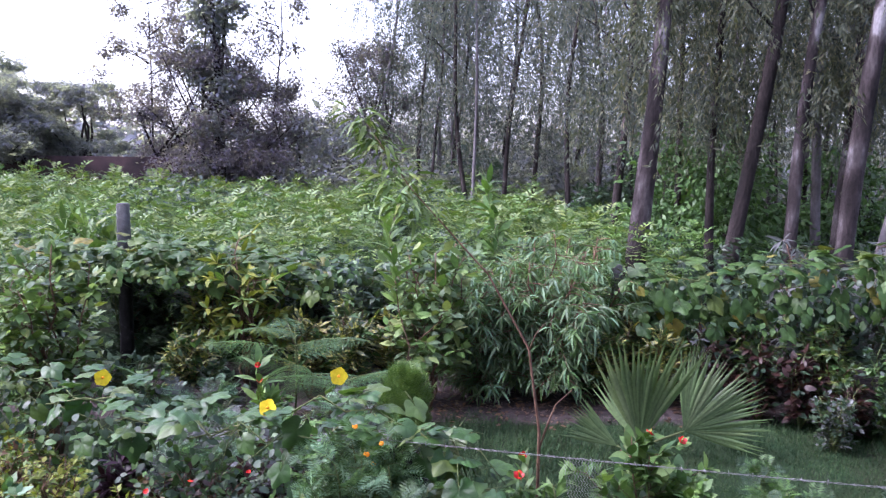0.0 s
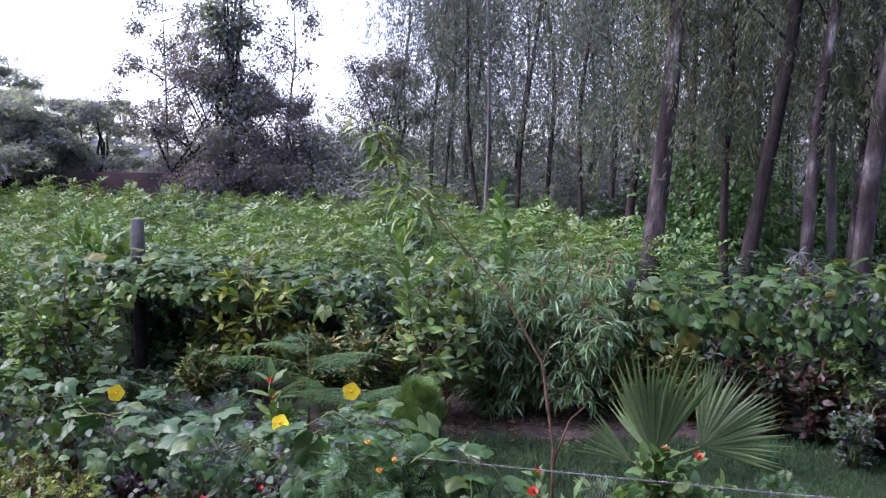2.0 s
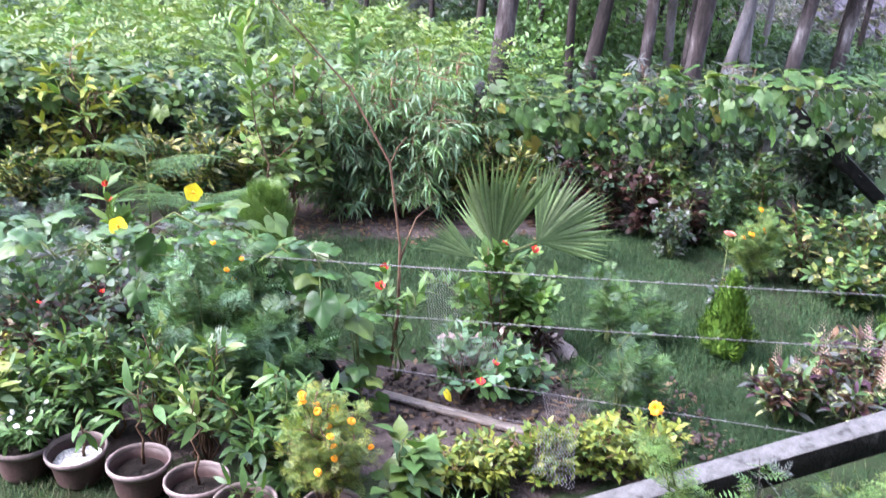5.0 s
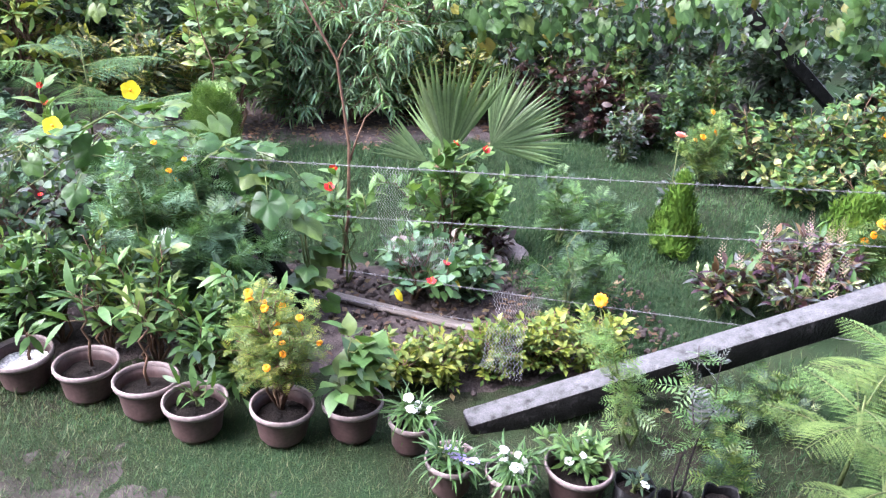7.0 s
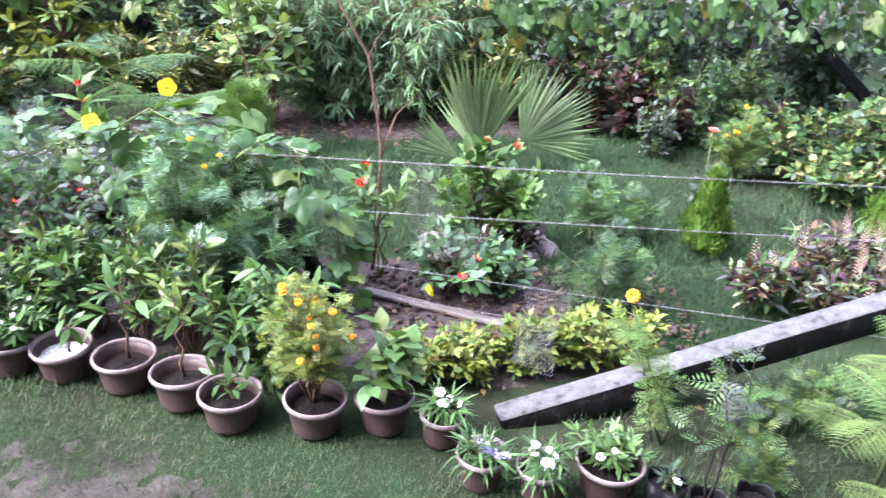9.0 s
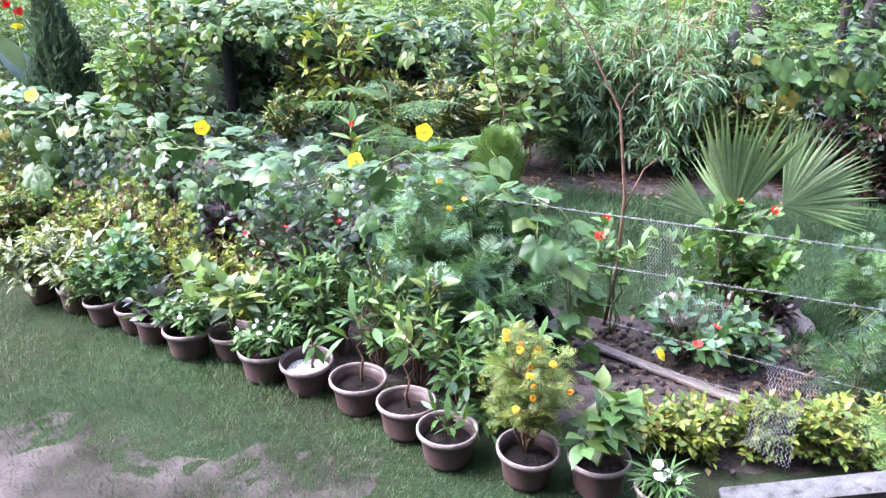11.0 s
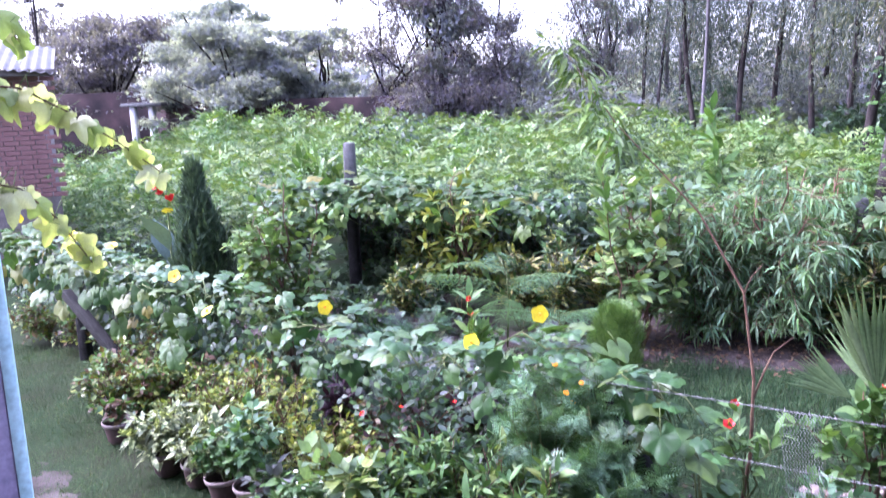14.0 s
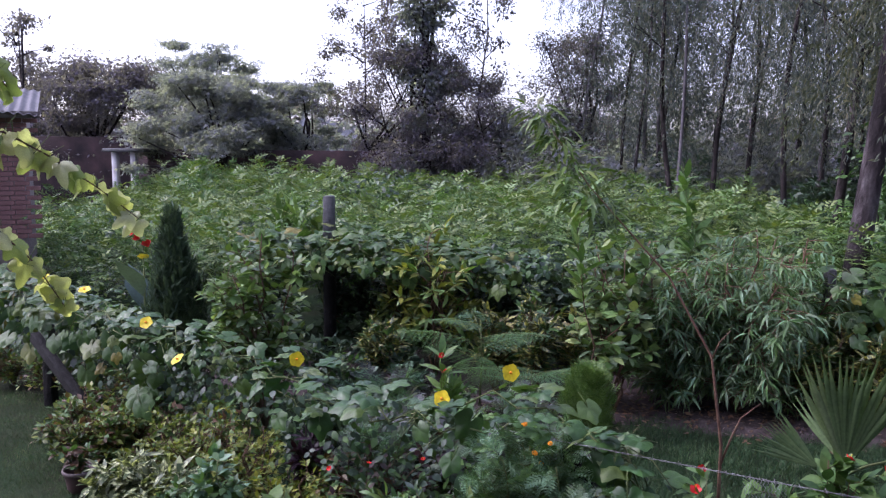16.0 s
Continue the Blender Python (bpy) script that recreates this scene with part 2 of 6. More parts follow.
G_MID = leaf_mat("leaf_mid_green", [(0.0386, 0.107, 0.0268), (0.0772, 0.2, 0.0426), (0.129, 0.286, 0.0608)])
G_DARK = leaf_mat("leaf_dark_green", [(0.0224, 0.0544, 0.0288), (0.0448, 0.104, 0.0416), (0.08, 0.16, 0.056)])
G_BRIGHT = leaf_mat("leaf_bright_green", [(0.066, 0.176, 0.033), (0.132, 0.297, 0.055), (0.22, 0.396, 0.088)])
G_BLUE = leaf_mat("leaf_blue_green", [(0.08, 0.2, 0.085), (0.14, 0.335, 0.125), (0.235, 0.46, 0.175)], shine=0.4)
G_GREY = leaf_mat("leaf_grey_green", [(0.06, 0.09, 0.06), (0.1, 0.14, 0.095), (0.17, 0.21, 0.15)])
G_GOLD = leaf_mat("leaf_golden", [(0.085, 0.165, 0.02), (0.2, 0.3, 0.033), (0.34, 0.42, 0.058)])
G_LIME = leaf_mat("leaf_yellow_green", [(0.06, 0.145, 0.028), (0.12, 0.24, 0.04), (0.235, 0.335, 0.06)])
G_CREAM = leaf_mat("leaf_variegated", [(0.05, 0.11, 0.03), (0.13, 0.2, 0.065), (0.22, 0.29, 0.12)], spots=(0.38, 0.42, 0.22))
G_GOURD = leaf_mat("leaf_gourd", [(0.022, 0.08, 0.016), (0.037, 0.125, 0.022), (0.05, 0.15, 0.026), (0.064, 0.17, 0.028), (0.12, 0.2, 0.03)], rough=0.38, shine=0.42, own=0.9)
G_GRAPE = leaf_mat("leaf_grape", [(0.14, 0.2, 0.075), (0.25, 0.3, 0.12), (0.38, 0.39, 0.18), (0.44, 0.46, 0.35)], through_light=0.38, own=0.9, even=True)
G_PALM = leaf_mat("leaf_palm", [(0.08, 0.18, 0.05), (0.15, 0.28, 0.08), (0.26, 0.4, 0.15)], rough=0.36, through_light=0.2, shine=0.4)
G_THUJA = leaf_mat("leaf_thuja", [(0.045, 0.14, 0.014), (0.09, 0.225, 0.022), (0.16, 0.32, 0.035)], through_light=0.12)
G_PEACH = leaf_mat("leaf_peach", [(0.11, 0.215, 0.088), (0.2, 0.355, 0.135)], through_light=0.42)
G_FERN = leaf_mat("leaf_feathery_seedling", [(0.085, 0.185, 0.04), (0.155, 0.295, 0.06), (0.24, 0.38, 0.09)], rough=0.6, through_light=0.25, shine=0.12)
G_CYPRESS = leaf_mat("leaf_cypress", [(0.05, 0.105, 0.05), (0.085, 0.165, 0.075), (0.135, 0.225, 0.105)])
G_GOURD_OLD = leaf_mat("leaf_gourd_yellowing", [(0.026, 0.09, 0.018), (0.042, 0.122, 0.022), (0.06, 0.15, 0.026), (0.04, 0.112, 0.022), (0.075, 0.17, 0.03), (0.055, 0.14, 0.026), (0.07, 0.16, 0.026), (0.11, 0.19, 0.03), (0.27, 0.25, 0.035)], rough=0.45, shine=0.28, own=0.9)
G_PURPLE = leaf_mat("leaf_purple", [(0.045, 0.025, 0.035), (0.1, 0.06, 0.07), (0.19, 0.14, 0.14)])
G_PLUM = leaf_mat("leaf_dark_plum", [(0.012, 0.006, 0.01), (0.028, 0.012, 0.02), (0.05, 0.022, 0.034)])
G_CANNA = leaf_mat("leaf_canna", [(0.05, 0.11, 0.07), (0.08, 0.16, 0.1), (0.12, 0.2, 0.13)])
G_COLEUS = leaf_mat("leaf_maroon", [(0.014, 0.0062, 0.0055), (0.034, 0.0135, 0.0098), (0.06, 0.034, 0.016)], spots=(0.036, 0.02, 0.014))
G_CROTON = leaf_mat("leaf_croton", [(0.045, 0.095, 0.033), (0.1, 0.155, 0.045), (0.25, 0.25, 0.07)], spots=(0.3, 0.29, 0.09))
G_BROWN = leaf_mat("leaf_withered", [(0.06, 0.045, 0.02), (0.15, 0.1, 0.04), (0.16, 0.17, 0.05)])
G_FIELD = leaf_mat("leaf_weeds", [(0.058, 0.14, 0.038), (0.12, 0.24, 0.058), (0.2, 0.33, 0.082), (0.285, 0.405, 0.12)], rough=0.6, shine=0.18)
G_EUC = leaf_mat("leaf_eucalyptus", [(0.05, 0.08, 0.06), (0.09, 0.138, 0.096), (0.138, 0.185, 0.115), (0.195, 0.225, 0.122)], rough=0.7, through_light=0.28, shine=0.08)
G_OLIVE = leaf_mat("leaf_eucalyptus_olive", [(0.043, 0.066, 0.038), (0.083, 0.122, 0.064), (0.13, 0.175, 0.082), (0.195, 0.22, 0.1)], rough=0.6, through_light=0.3, shine=0.12)
# Distance haze is mixed into both far leaf colours: paler, greyer and bluer.
G_FAR_HAZE = leaf_mat("leaf_far_trees_hazed", [(0.2, 0.27, 0.25), (0.25, 0.325, 0.295), (0.31, 0.385, 0.34)], rough=0.85, through_light=0.55, shine=0.06)
G_FARDARK_HAZE = leaf_mat("leaf_far_dark_trees_hazed", [(0.14, 0.157, 0.157), (0.17, 0.19, 0.187), (0.21, 0.228, 0.222)], rough=0.9, through_light=0.5, shine=0.03)
GRASS = leaf_mat("grass_blades", [(0.021, 0.062, 0.022), (0.042, 0.105, 0.035), (0.08, 0.148, 0.053), (0.18, 0.195, 0.095)], rough=0.85, through_light=0.2, shine=0.04)
STEM = surface("green_stem", [(0.3, (0.06, 0.1, 0.03)), (0.7, (0.12, 0.13, 0.05))], 9)
TWIG = surface("brown_twig", [(0.3, (0.05, 0.03, 0.02)), (0.7, (0.14, 0.08, 0.05))], 12)
RED_TWIG = surface("red_brown_bark", [(0.3, (0.08, 0.04, 0.028)), (0.7, (0.17, 0.1, 0.065))], 12)
BARK = surface("eucalyptus_bark", [(0.4, (0.013, 0.0105, 0.011)), (0.52, (0.036, 0.029, 0.03)), (0.6, (0.08, 0.069, 0.071)), (0.67, (0.23, 0.22, 0.23))], 3.4, 0.9, 0.9, 0.03, (1, 1, 0.36), 34, detail=9.0, shine=0.15)
BARK_DARK = surface("dark_bark", [(0.35, (0.0125, 0.0105, 0.0105)), (0.55, (0.03, 0.024, 0.0235)), (0.7, (0.075, 0.062, 0.06))], 4.0, 0.9, 0.9, 0.03, (1, 1, 0.4), 34, detail=9.0, shine=0.15)
BARK_PALE = surface("pale_bark", [(0.3, (0.0409, 0.0341, 0.0341)), (0.55, (0.123, 0.113, 0.12)), (0.75, (0.188, 0.177, 0.188))], 3.0, 0.85, 0.7, 0.02, (1, 1, 0.4), 30, detail=9.0, shine=0.15)
SOIL = surface("dark_soil", [(0.3, (0.005, 0.0038, 0.0034)), (0.7, (0.016, 0.012, 0.0105))], 10, 0.9, 0.8, 0.02, shine=0.15)
BED_SOIL = surface("pale_bed_soil", [(0.3, (0.034, 0.0275, 0.0268)), (0.7, (0.088, 0.07, 0.069))], 10, 0.95, 0.8, 0.02, shine=0.1)
PEBBLES = surface("white_gravel", [(0.35, (0.35, 0.34, 0.34)), (0.6, (0.8, 0.79, 0.8))], 60, 0.7, 0.8, 0.01)
POT = surface("brown_pot_plastic", [(0.3, (0.048, 0.0285, 0.028)), (0.7, (0.074, 0.047, 0.0455))], 5, 0.5, 0.15, 0.004)
POT_RIM = surface("faded_pot_rim", [(0.3, (0.155, 0.12, 0.118)), (0.7, (0.215, 0.175, 0.175))], 7, 0.5, 0.15, 0.004)
BAG = surface("black_nursery_bag", [(0.3, (0.0016, 0.0016, 0.0018)), (0.7, (0.005, 0.005, 0.006))], 8, 0.5, 0.5, 0.01, shine=0.2)
# Near-black concrete: algae stain, with shade put into the colour as well.
ALGAE_SHADE = surface("algae_shade_concrete", [(0.3, (0.005, 0.005, 0.005)), (0.62, (0.015, 0.0145, 0.015)), (0.8, (0.06, 0.057, 0.06))], 11, 0.85, 0.8, 0.014, shine=0.15)
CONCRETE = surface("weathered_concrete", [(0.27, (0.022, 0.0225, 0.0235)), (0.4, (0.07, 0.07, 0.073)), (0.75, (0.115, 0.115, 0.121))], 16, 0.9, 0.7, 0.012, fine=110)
WIRE = surface("galvanised_wire", [(0.3, (0.16, 0.15, 0.16)), (0.7, (0.32, 0.31, 0.33))], 30, 0.45, 0.1, 0.001, metal=0.8)
STONE = surface("river_stone", [(0.3, (0.11, 0.085, 0.077)), (0.7, (0.3, 0.25, 0.235))], 7, 0.7, 0.4, 0.01)
BRICK = surface("red_brick", [(0.3, (0.15, 0.075, 0.07)), (0.7, (0.28, 0.155, 0.145))], 4, 0.9, 0.5, 0.006)
MORTAR = surface("mortar", [(0.3, (0.19, 0.155, 0.15)), (0.7, (0.28, 0.235, 0.23))], 8, 0.95, 0.4, 0.006)
OLD_BRICK = surface("sooty_brickwork", [(0.3, (0.018, 0.013, 0.015)), (0.5, (0.04, 0.026, 0.027)), (0.7, (0.07, 0.04, 0.041))], 1.5, 0.95, 0.6, 0.02)
ROOFING = surface("corrugated_sheet", [(0.3, (0.045, 0.043, 0.05)), (0.7, (0.09, 0.085, 0.095))], 3, 0.6, 0.3, 0.01)
PLASTER = surface("whitish_plaster", [(0.3, (0.3, 0.28, 0.3)), (0.7, (0.55, 0.53, 0.55))], 3, 0.9, 0.4, 0.01)
HOUSE_PLASTER = surface("grey_house_plaster", [(0.3, (0.1, 0.1, 0.1)), (0.7, (0.18, 0.18, 0.175))], 3, 0.9, 0.4, 0.01)
TIMBER = surface("grey_plank", [(0.3, (0.088, 0.0715, 0.066)), (0.7, (0.187, 0.165, 0.154))], 6, 0.85, 0.4, 0.005, (1, 8, 8))
JAMB = surface("mauve_painted_frame", [(0.3, (0.2, 0.16, 0.24)), (0.7, (0.3, 0.25, 0.35))], 4, 0.6, 0.2, 0.004)
JAMB_EDGE = surface("pale_teal_paint", [(0.3, (0.35, 0.55, 0.58)), (0.7, (0.5, 0.68, 0.7))], 9, 0.55, 0.2, 0.004)
YELLOW = leaf_mat("yellow_petals", [(0.55, 0.43, 0.008), (0.64, 0.53, 0.02)], through_light=0.12, even=True)
ORANGE = leaf_mat("orange_petals", [(0.7, 0.24, 0.01), (0.8, 0.38, 0.015)], through_light=0.15, even=True)
RED = leaf_mat("red_petals", [(0.5, 0.012, 0.014), (0.62, 0.025, 0.022)], through_light=0.04, even=True)
PINK = leaf_mat("pink_petals", [(0.62, 0.2, 0.2), (0.75, 0.36, 0.34)], through_light=0.15, even=True)
WHITE = leaf_mat("white_petals", [(0.6, 0.6, 0.62), (0.7, 0.7, 0.7)], through_light=0.15, even=True)
LILAC = leaf_mat("lilac_petals", [(0.36, 0.28, 0.6), (0.46, 0.38, 0.7)], through_light=0.15, even=True)
CREAM_SPIKE = leaf_mat("cream_spikes", [(0.28, 0.24, 0.12), (0.45, 0.4, 0.22)], through_light=0.1)


def ground_material():
    m, n, l, p = node_mat("earth_and_turf")
    big, mid, fine = noise_tex(n, l, 0.55, 4), noise_tex(n, l, 5.0, 6), noise_tex(n, l, 90.0, 4)
    add = n.new("ShaderNodeMath")
    add.operation = "MULTIPLY_ADD"
    add.inputs[1].default_value = 0.45
    l.new(mid.outputs[0], add.inputs[0])
    l.new(big.outputs[0], add.inputs[2])
    r = ramp(n, [(0.5, (0.028, 0.024, 0.018)), (0.66, (0.024, 0.033, 0.016)), (0.85, (0.021, 0.042, 0.018))])
    l.new(add.outputs[0], r.inputs[0])
    fr = ramp(n, [(0.3, (0.6, 0.6, 0.6)), (0.7, (1.3, 1.3, 1.3))])
    l.new(fine.outputs[0], fr.inputs[0])
    mx = n.new("ShaderNodeMix")
    mx.data_type, mx.blend_type = "RGBA", "MULTIPLY"
    mx.inputs["Factor"].default_value = 1.0
    l.new(r.outputs[0], mx.inputs["A"])
    l.new(fr.outputs[0], mx.inputs["B"])
    l.new(mx.outputs["Result"], p.inputs["Base Color"])
    p.inputs["Roughness"].default_value = 0.95
    p.inputs["Specular IOR Level"].default_value = 0.1
    b = n.new("ShaderNodeBump")
    b.inputs["Strength"].default_value, b.inputs["Distance"].default_value = 0.7, 0.02
    l.new(fine.outputs[0], b.inputs["Height"])
    l.new(b.outputs[0], p.inputs["Normal"])
    return m


GROUND = ground_material()
SAND = surface("damp_bare_earth", [(0.34, (0.022, 0.021, 0.016)), (0.48, (0.042, 0.037, 0.033)), (0.68, (0.082, 0.069, 0.066))], 2.6, 0.95, 0.5, 0.01, shine=0.08)

# ---- ground ----
def lattice(x0, x1, y0, y1, nx, ny, height):
    xs, ys = np.meshgrid(np.linspace(x0, x1, nx), np.linspace(y0, y1, ny))
    v = np.stack([xs, ys, height(xs, ys)], -1).reshape(-1, 3)
    i = (np.arange(ny - 1)[:, None] * nx + np.arange(nx - 1)[None])
    return v, [np.stack([i, i + 1, i + nx + 1, i + nx], -1).reshape(-1, 4)]


def ripple(x, y, s=1.0):
    return s * (np.sin(1.3 * x + 0.7 * y) + np.sin(0.6 * x - 1.9 * y + 1.0) + 0.6 * np.sin(3.1 * x + 2.3 * y) + 0.4 * np.sin(5.7 * x - 4.1 * y))


POT_LINE = np.array([[-7.5, 6.9], [-4.2, 5.3], [-2.05, 4.25], [-0.3, 3.35], [0.5, 3.15], [1.35, 2.55], [3.2, 1.9]])


def off_pots(x, y):
    """How far a place lies on the house's side of the row of pots."""
    return np.interp(x, POT_LINE[:, 0], POT_LINE[:, 1]) - y


v, f = lattice(-400, 400, -60, 740, 2, 2, lambda x, y: 0 * x - 0.012)
ground = part("ground", [(v, f, 0)], GROUND)
tagged(ground, "damp earth and short turf under the garden", "ground", kind="structure")


def bare(x, y):
    """Above nought where the turf is worn off."""
    return off_pots(x, y) - 1.3 + 0.4 * np.clip(x + 1.7, 0, 1.4) - 0.9 * np.clip(x - 0.1, 0, 9) + 0.13 * ripple(1.7 * x, 1.7 * y)


path_rng = np.random.default_rng(5)
v, f = lattice(-9, 2, -2, 6.5, 170, 135, lambda x, y: np.minimum(0.004, -0.004 + 0.05 * (bare(x, y) + 0.1)) + 0.003 * ripple(4 * x, 4 * y, 0.5) + path_rng.normal(0, 0.007, x.shape))
tagged(part("bare_path", [(v, f, 0)], SAND), "worn strip of damp sandy earth beside the lawn", "path", kind="structure")
v, f = lattice(-5.5, 6.5, 7.95, 10.2, 60, 20, lambda x, y: 0.03 + 0.02 * ripple(3 * x, 3 * y, 0.5) - 0.06 * (y < 8.0))
tagged(part("flower_bed", [(v, f, 0)], BED_SOIL), "bare mauve-brown soil of the border along the back fence", "flower bed", kind="structure")


def turf(name, label, count, x0, x1, y0, y1, keep, tall, rng):
    x, y = rng.uniform(x0, x1, count), rng.uniform(y0, y1, count)
    ok = keep(x, y, rng.random(count))
    x, y = x[ok], y[ok]
    x, y = (np.repeat(c, 4) + rng.normal(0, 0.032, 4 * len(c)) for c in (x, y))
    n = len(x)
    a = rng.uniform(0, 2 * np.pi, n)
    lean = rng.uniform(0.2, 5.0, n)
    way = np.stack([np.cos(a) * lean, np.sin(a) * lean, np.ones(n)], 1)
    patch = 0.75 + 0.25 * ripple(1.1 * x, 1.4 * y, 0.4)
    shape = (np.array([[-0.015, 0, 0], [0.035, 0.4, 0.0], [0.16, 1, -0.35], [0.005, 0.5, -0.02]]), [np.array([[0, 1, 2, 3]])])
    v, f = scatter(shape, np.stack([x, y, np.full(n, -0.01)], 1), way, np.stack([np.cos(a), np.sin(a), -0.3 + 0 * a], 1), tall * patch * rng.uniform(0.5, 1.3, n), rng.uniform(0.6, 1.3, n))
    return tagged(part(name, [(v, f, 0)], GRASS), label, "grass", kind="stuff")


turf("lawn_grass", "ragged green lawn grass before the row of pots", 105000, -8, 3.4, 1.2, 7.2,
     lambda x, y, r: (off_pots(x, y) > np.where(x < -3.8, -1.0, -0.35)) & (bare(x, y) < 0.7 - 1.0 * r) & (off_pots(x, y) < 2.6), 0.07, np.random.default_rng(1))
turf("garden_grass", "soft green grass inside the wire fence", 40000, -0.5, 6.0, 3.7, 9.0,
     lambda x, y, r: (x > 0.0) & (y > np.where(x > 1.7, 3.75, 5.4 - 0.15 * x)) & (y < 8.15 + 0.15 * np.sin(4 * x) - 0.06 * x), 0.11, np.random.default_rng(2))
turf("brace_grass", "coarse grass and weeds below the concrete brace", 8000, 1.3, 5.5, 1.4, 3.7, lambda x, y, r: (off_pots(x, y) < -0.1) & (y < 3.2 + 0.1 * x) & (r < 0.6), 0.1, np.random.default_rng(3))

# Unseen house wall, added this tall to cut sky light on pots and lawn.
v, f = boxed((-9.0, -1.0, -0.1), (9.0, -0.75, 8.0), 0.02)
tagged(part("wall_south", [(v, f, 0)], HOUSE_PLASTER), "plain unseen house wall added behind the viewpoint to block sky light", "wall", kind="structure")


# ---- plants ----
def swing(rng, n, s=1.0):
    return rng.normal(0, s, (n, 3))


FLOWERS = {}


def petals(count, long, wide, rise, rng, rings=1, shrink=0.75, droop=0.3):
    out = []
    shape = blade((wide * 0.55, wide * 0.95, wide * 1.05, wide * 0.85), 0.15, droop)
    for k in range(rings):
        a = np.arange(count) * 2 * np.pi / count + 0.5 * k + rng.normal(0, 0.08, count)
        up = rise + 0.45 * k
        way = np.stack([np.cos(a), np.sin(a), np.full(count, up)], 1)
        out.append(scatter(shape, np.stack([0.08 * long * np.cos(a), 0.08 * long * np.sin(a), np.full(count, 0.04 * long * k)], 1), way,
                           np.stack([-np.cos(a) * up, -np.sin(a) * up, np.ones(count)], 1), long * shrink ** k))
    return joined(out)


def flower_kind(kind):
    if kind not in FLOWERS:
        rng = np.random.default_rng(len(FLOWERS) + 50)
        if kind == "gourd":
            pieces, mats = [(*petals(5, 0.062, 0.52, 0.25, rng, droop=0.1), 0), (*lathe([(0.001, 0.0), (0.012, 0.012), (0.009, 0.022), (0.001, 0.026)], 8), 1)], [YELLOW, ORANGE]
        elif kind == "marigold":
            pieces, mats = [(*petals(11, 0.03, 0.26, 0.05, rng, rings=4, shrink=0.84), 0), (*tube([(0, 0, -0.05), (0, 0, 0)], [0.004, 0.012], 6), 1)], [ORANGE, STEM]
        elif kind == "red":
            pieces, mats = [(*petals(5, 0.042, 0.4, 0.5, rng, droop=-0.1), 0), (*tube([(0, 0, 0), (0, 0.01, 0.05)], [0.004, 0.002], 5), 1)], [RED, YELLOW]
        elif kind == "rose":
            pieces, mats = [(*petals(6, 0.05, 0.45, 0.25, rng, rings=4, shrink=0.8, droop=-0.35), 0), (*tube([(0, 0, -0.06), (0, 0, 0)], [0.003, 0.01], 5), 1)], [PINK, STEM]
        elif kind == "white":
            pieces, mats = [(*petals(5, 0.026, 0.5, 0.15, rng), 0), (*tube([(0, 0, -0.03), (0, 0, 0)], [0.002, 0.004], 5), 1)], [WHITE, STEM]
        elif kind == "lilac":
            pieces, mats = [(*petals(6, 0.026, 0.3, 0.3, rng), 0), (*tube([(0, 0, -0.03), (0, 0, 0)], [0.002, 0.004], 5), 1)], [LILAC, STEM]
        elif kind == "canna":
            pieces, mats = [(*petals(5, 0.09, 0.3, 0.9, rng, rings=2, droop=-0.2), 0), (*tube([(0, 0, -0.12), (0, 0, 0)], [0.006, 0.008], 5), 1)], [RED, STEM]
        me = mesh_of("flower", pieces)
        for m in mats:
            me.materials.append(m)
        FLOWERS[kind] = me
    return FLOWERS[kind]


def bloom(parent, kind, at, rng, label="", size=1.0, face=(0, -0.5, 0.9)):
    ob = part("flower", flower_kind(kind), None, parent, label)
    q = (Vector(face) + Vector(rng.normal(0, 0.38, 3))).to_track_quat("Z", "Y")
    ob.matrix_basis = Matrix.LocRotScale(Vector(at), q, Vector((size,) * 3))
    return ob


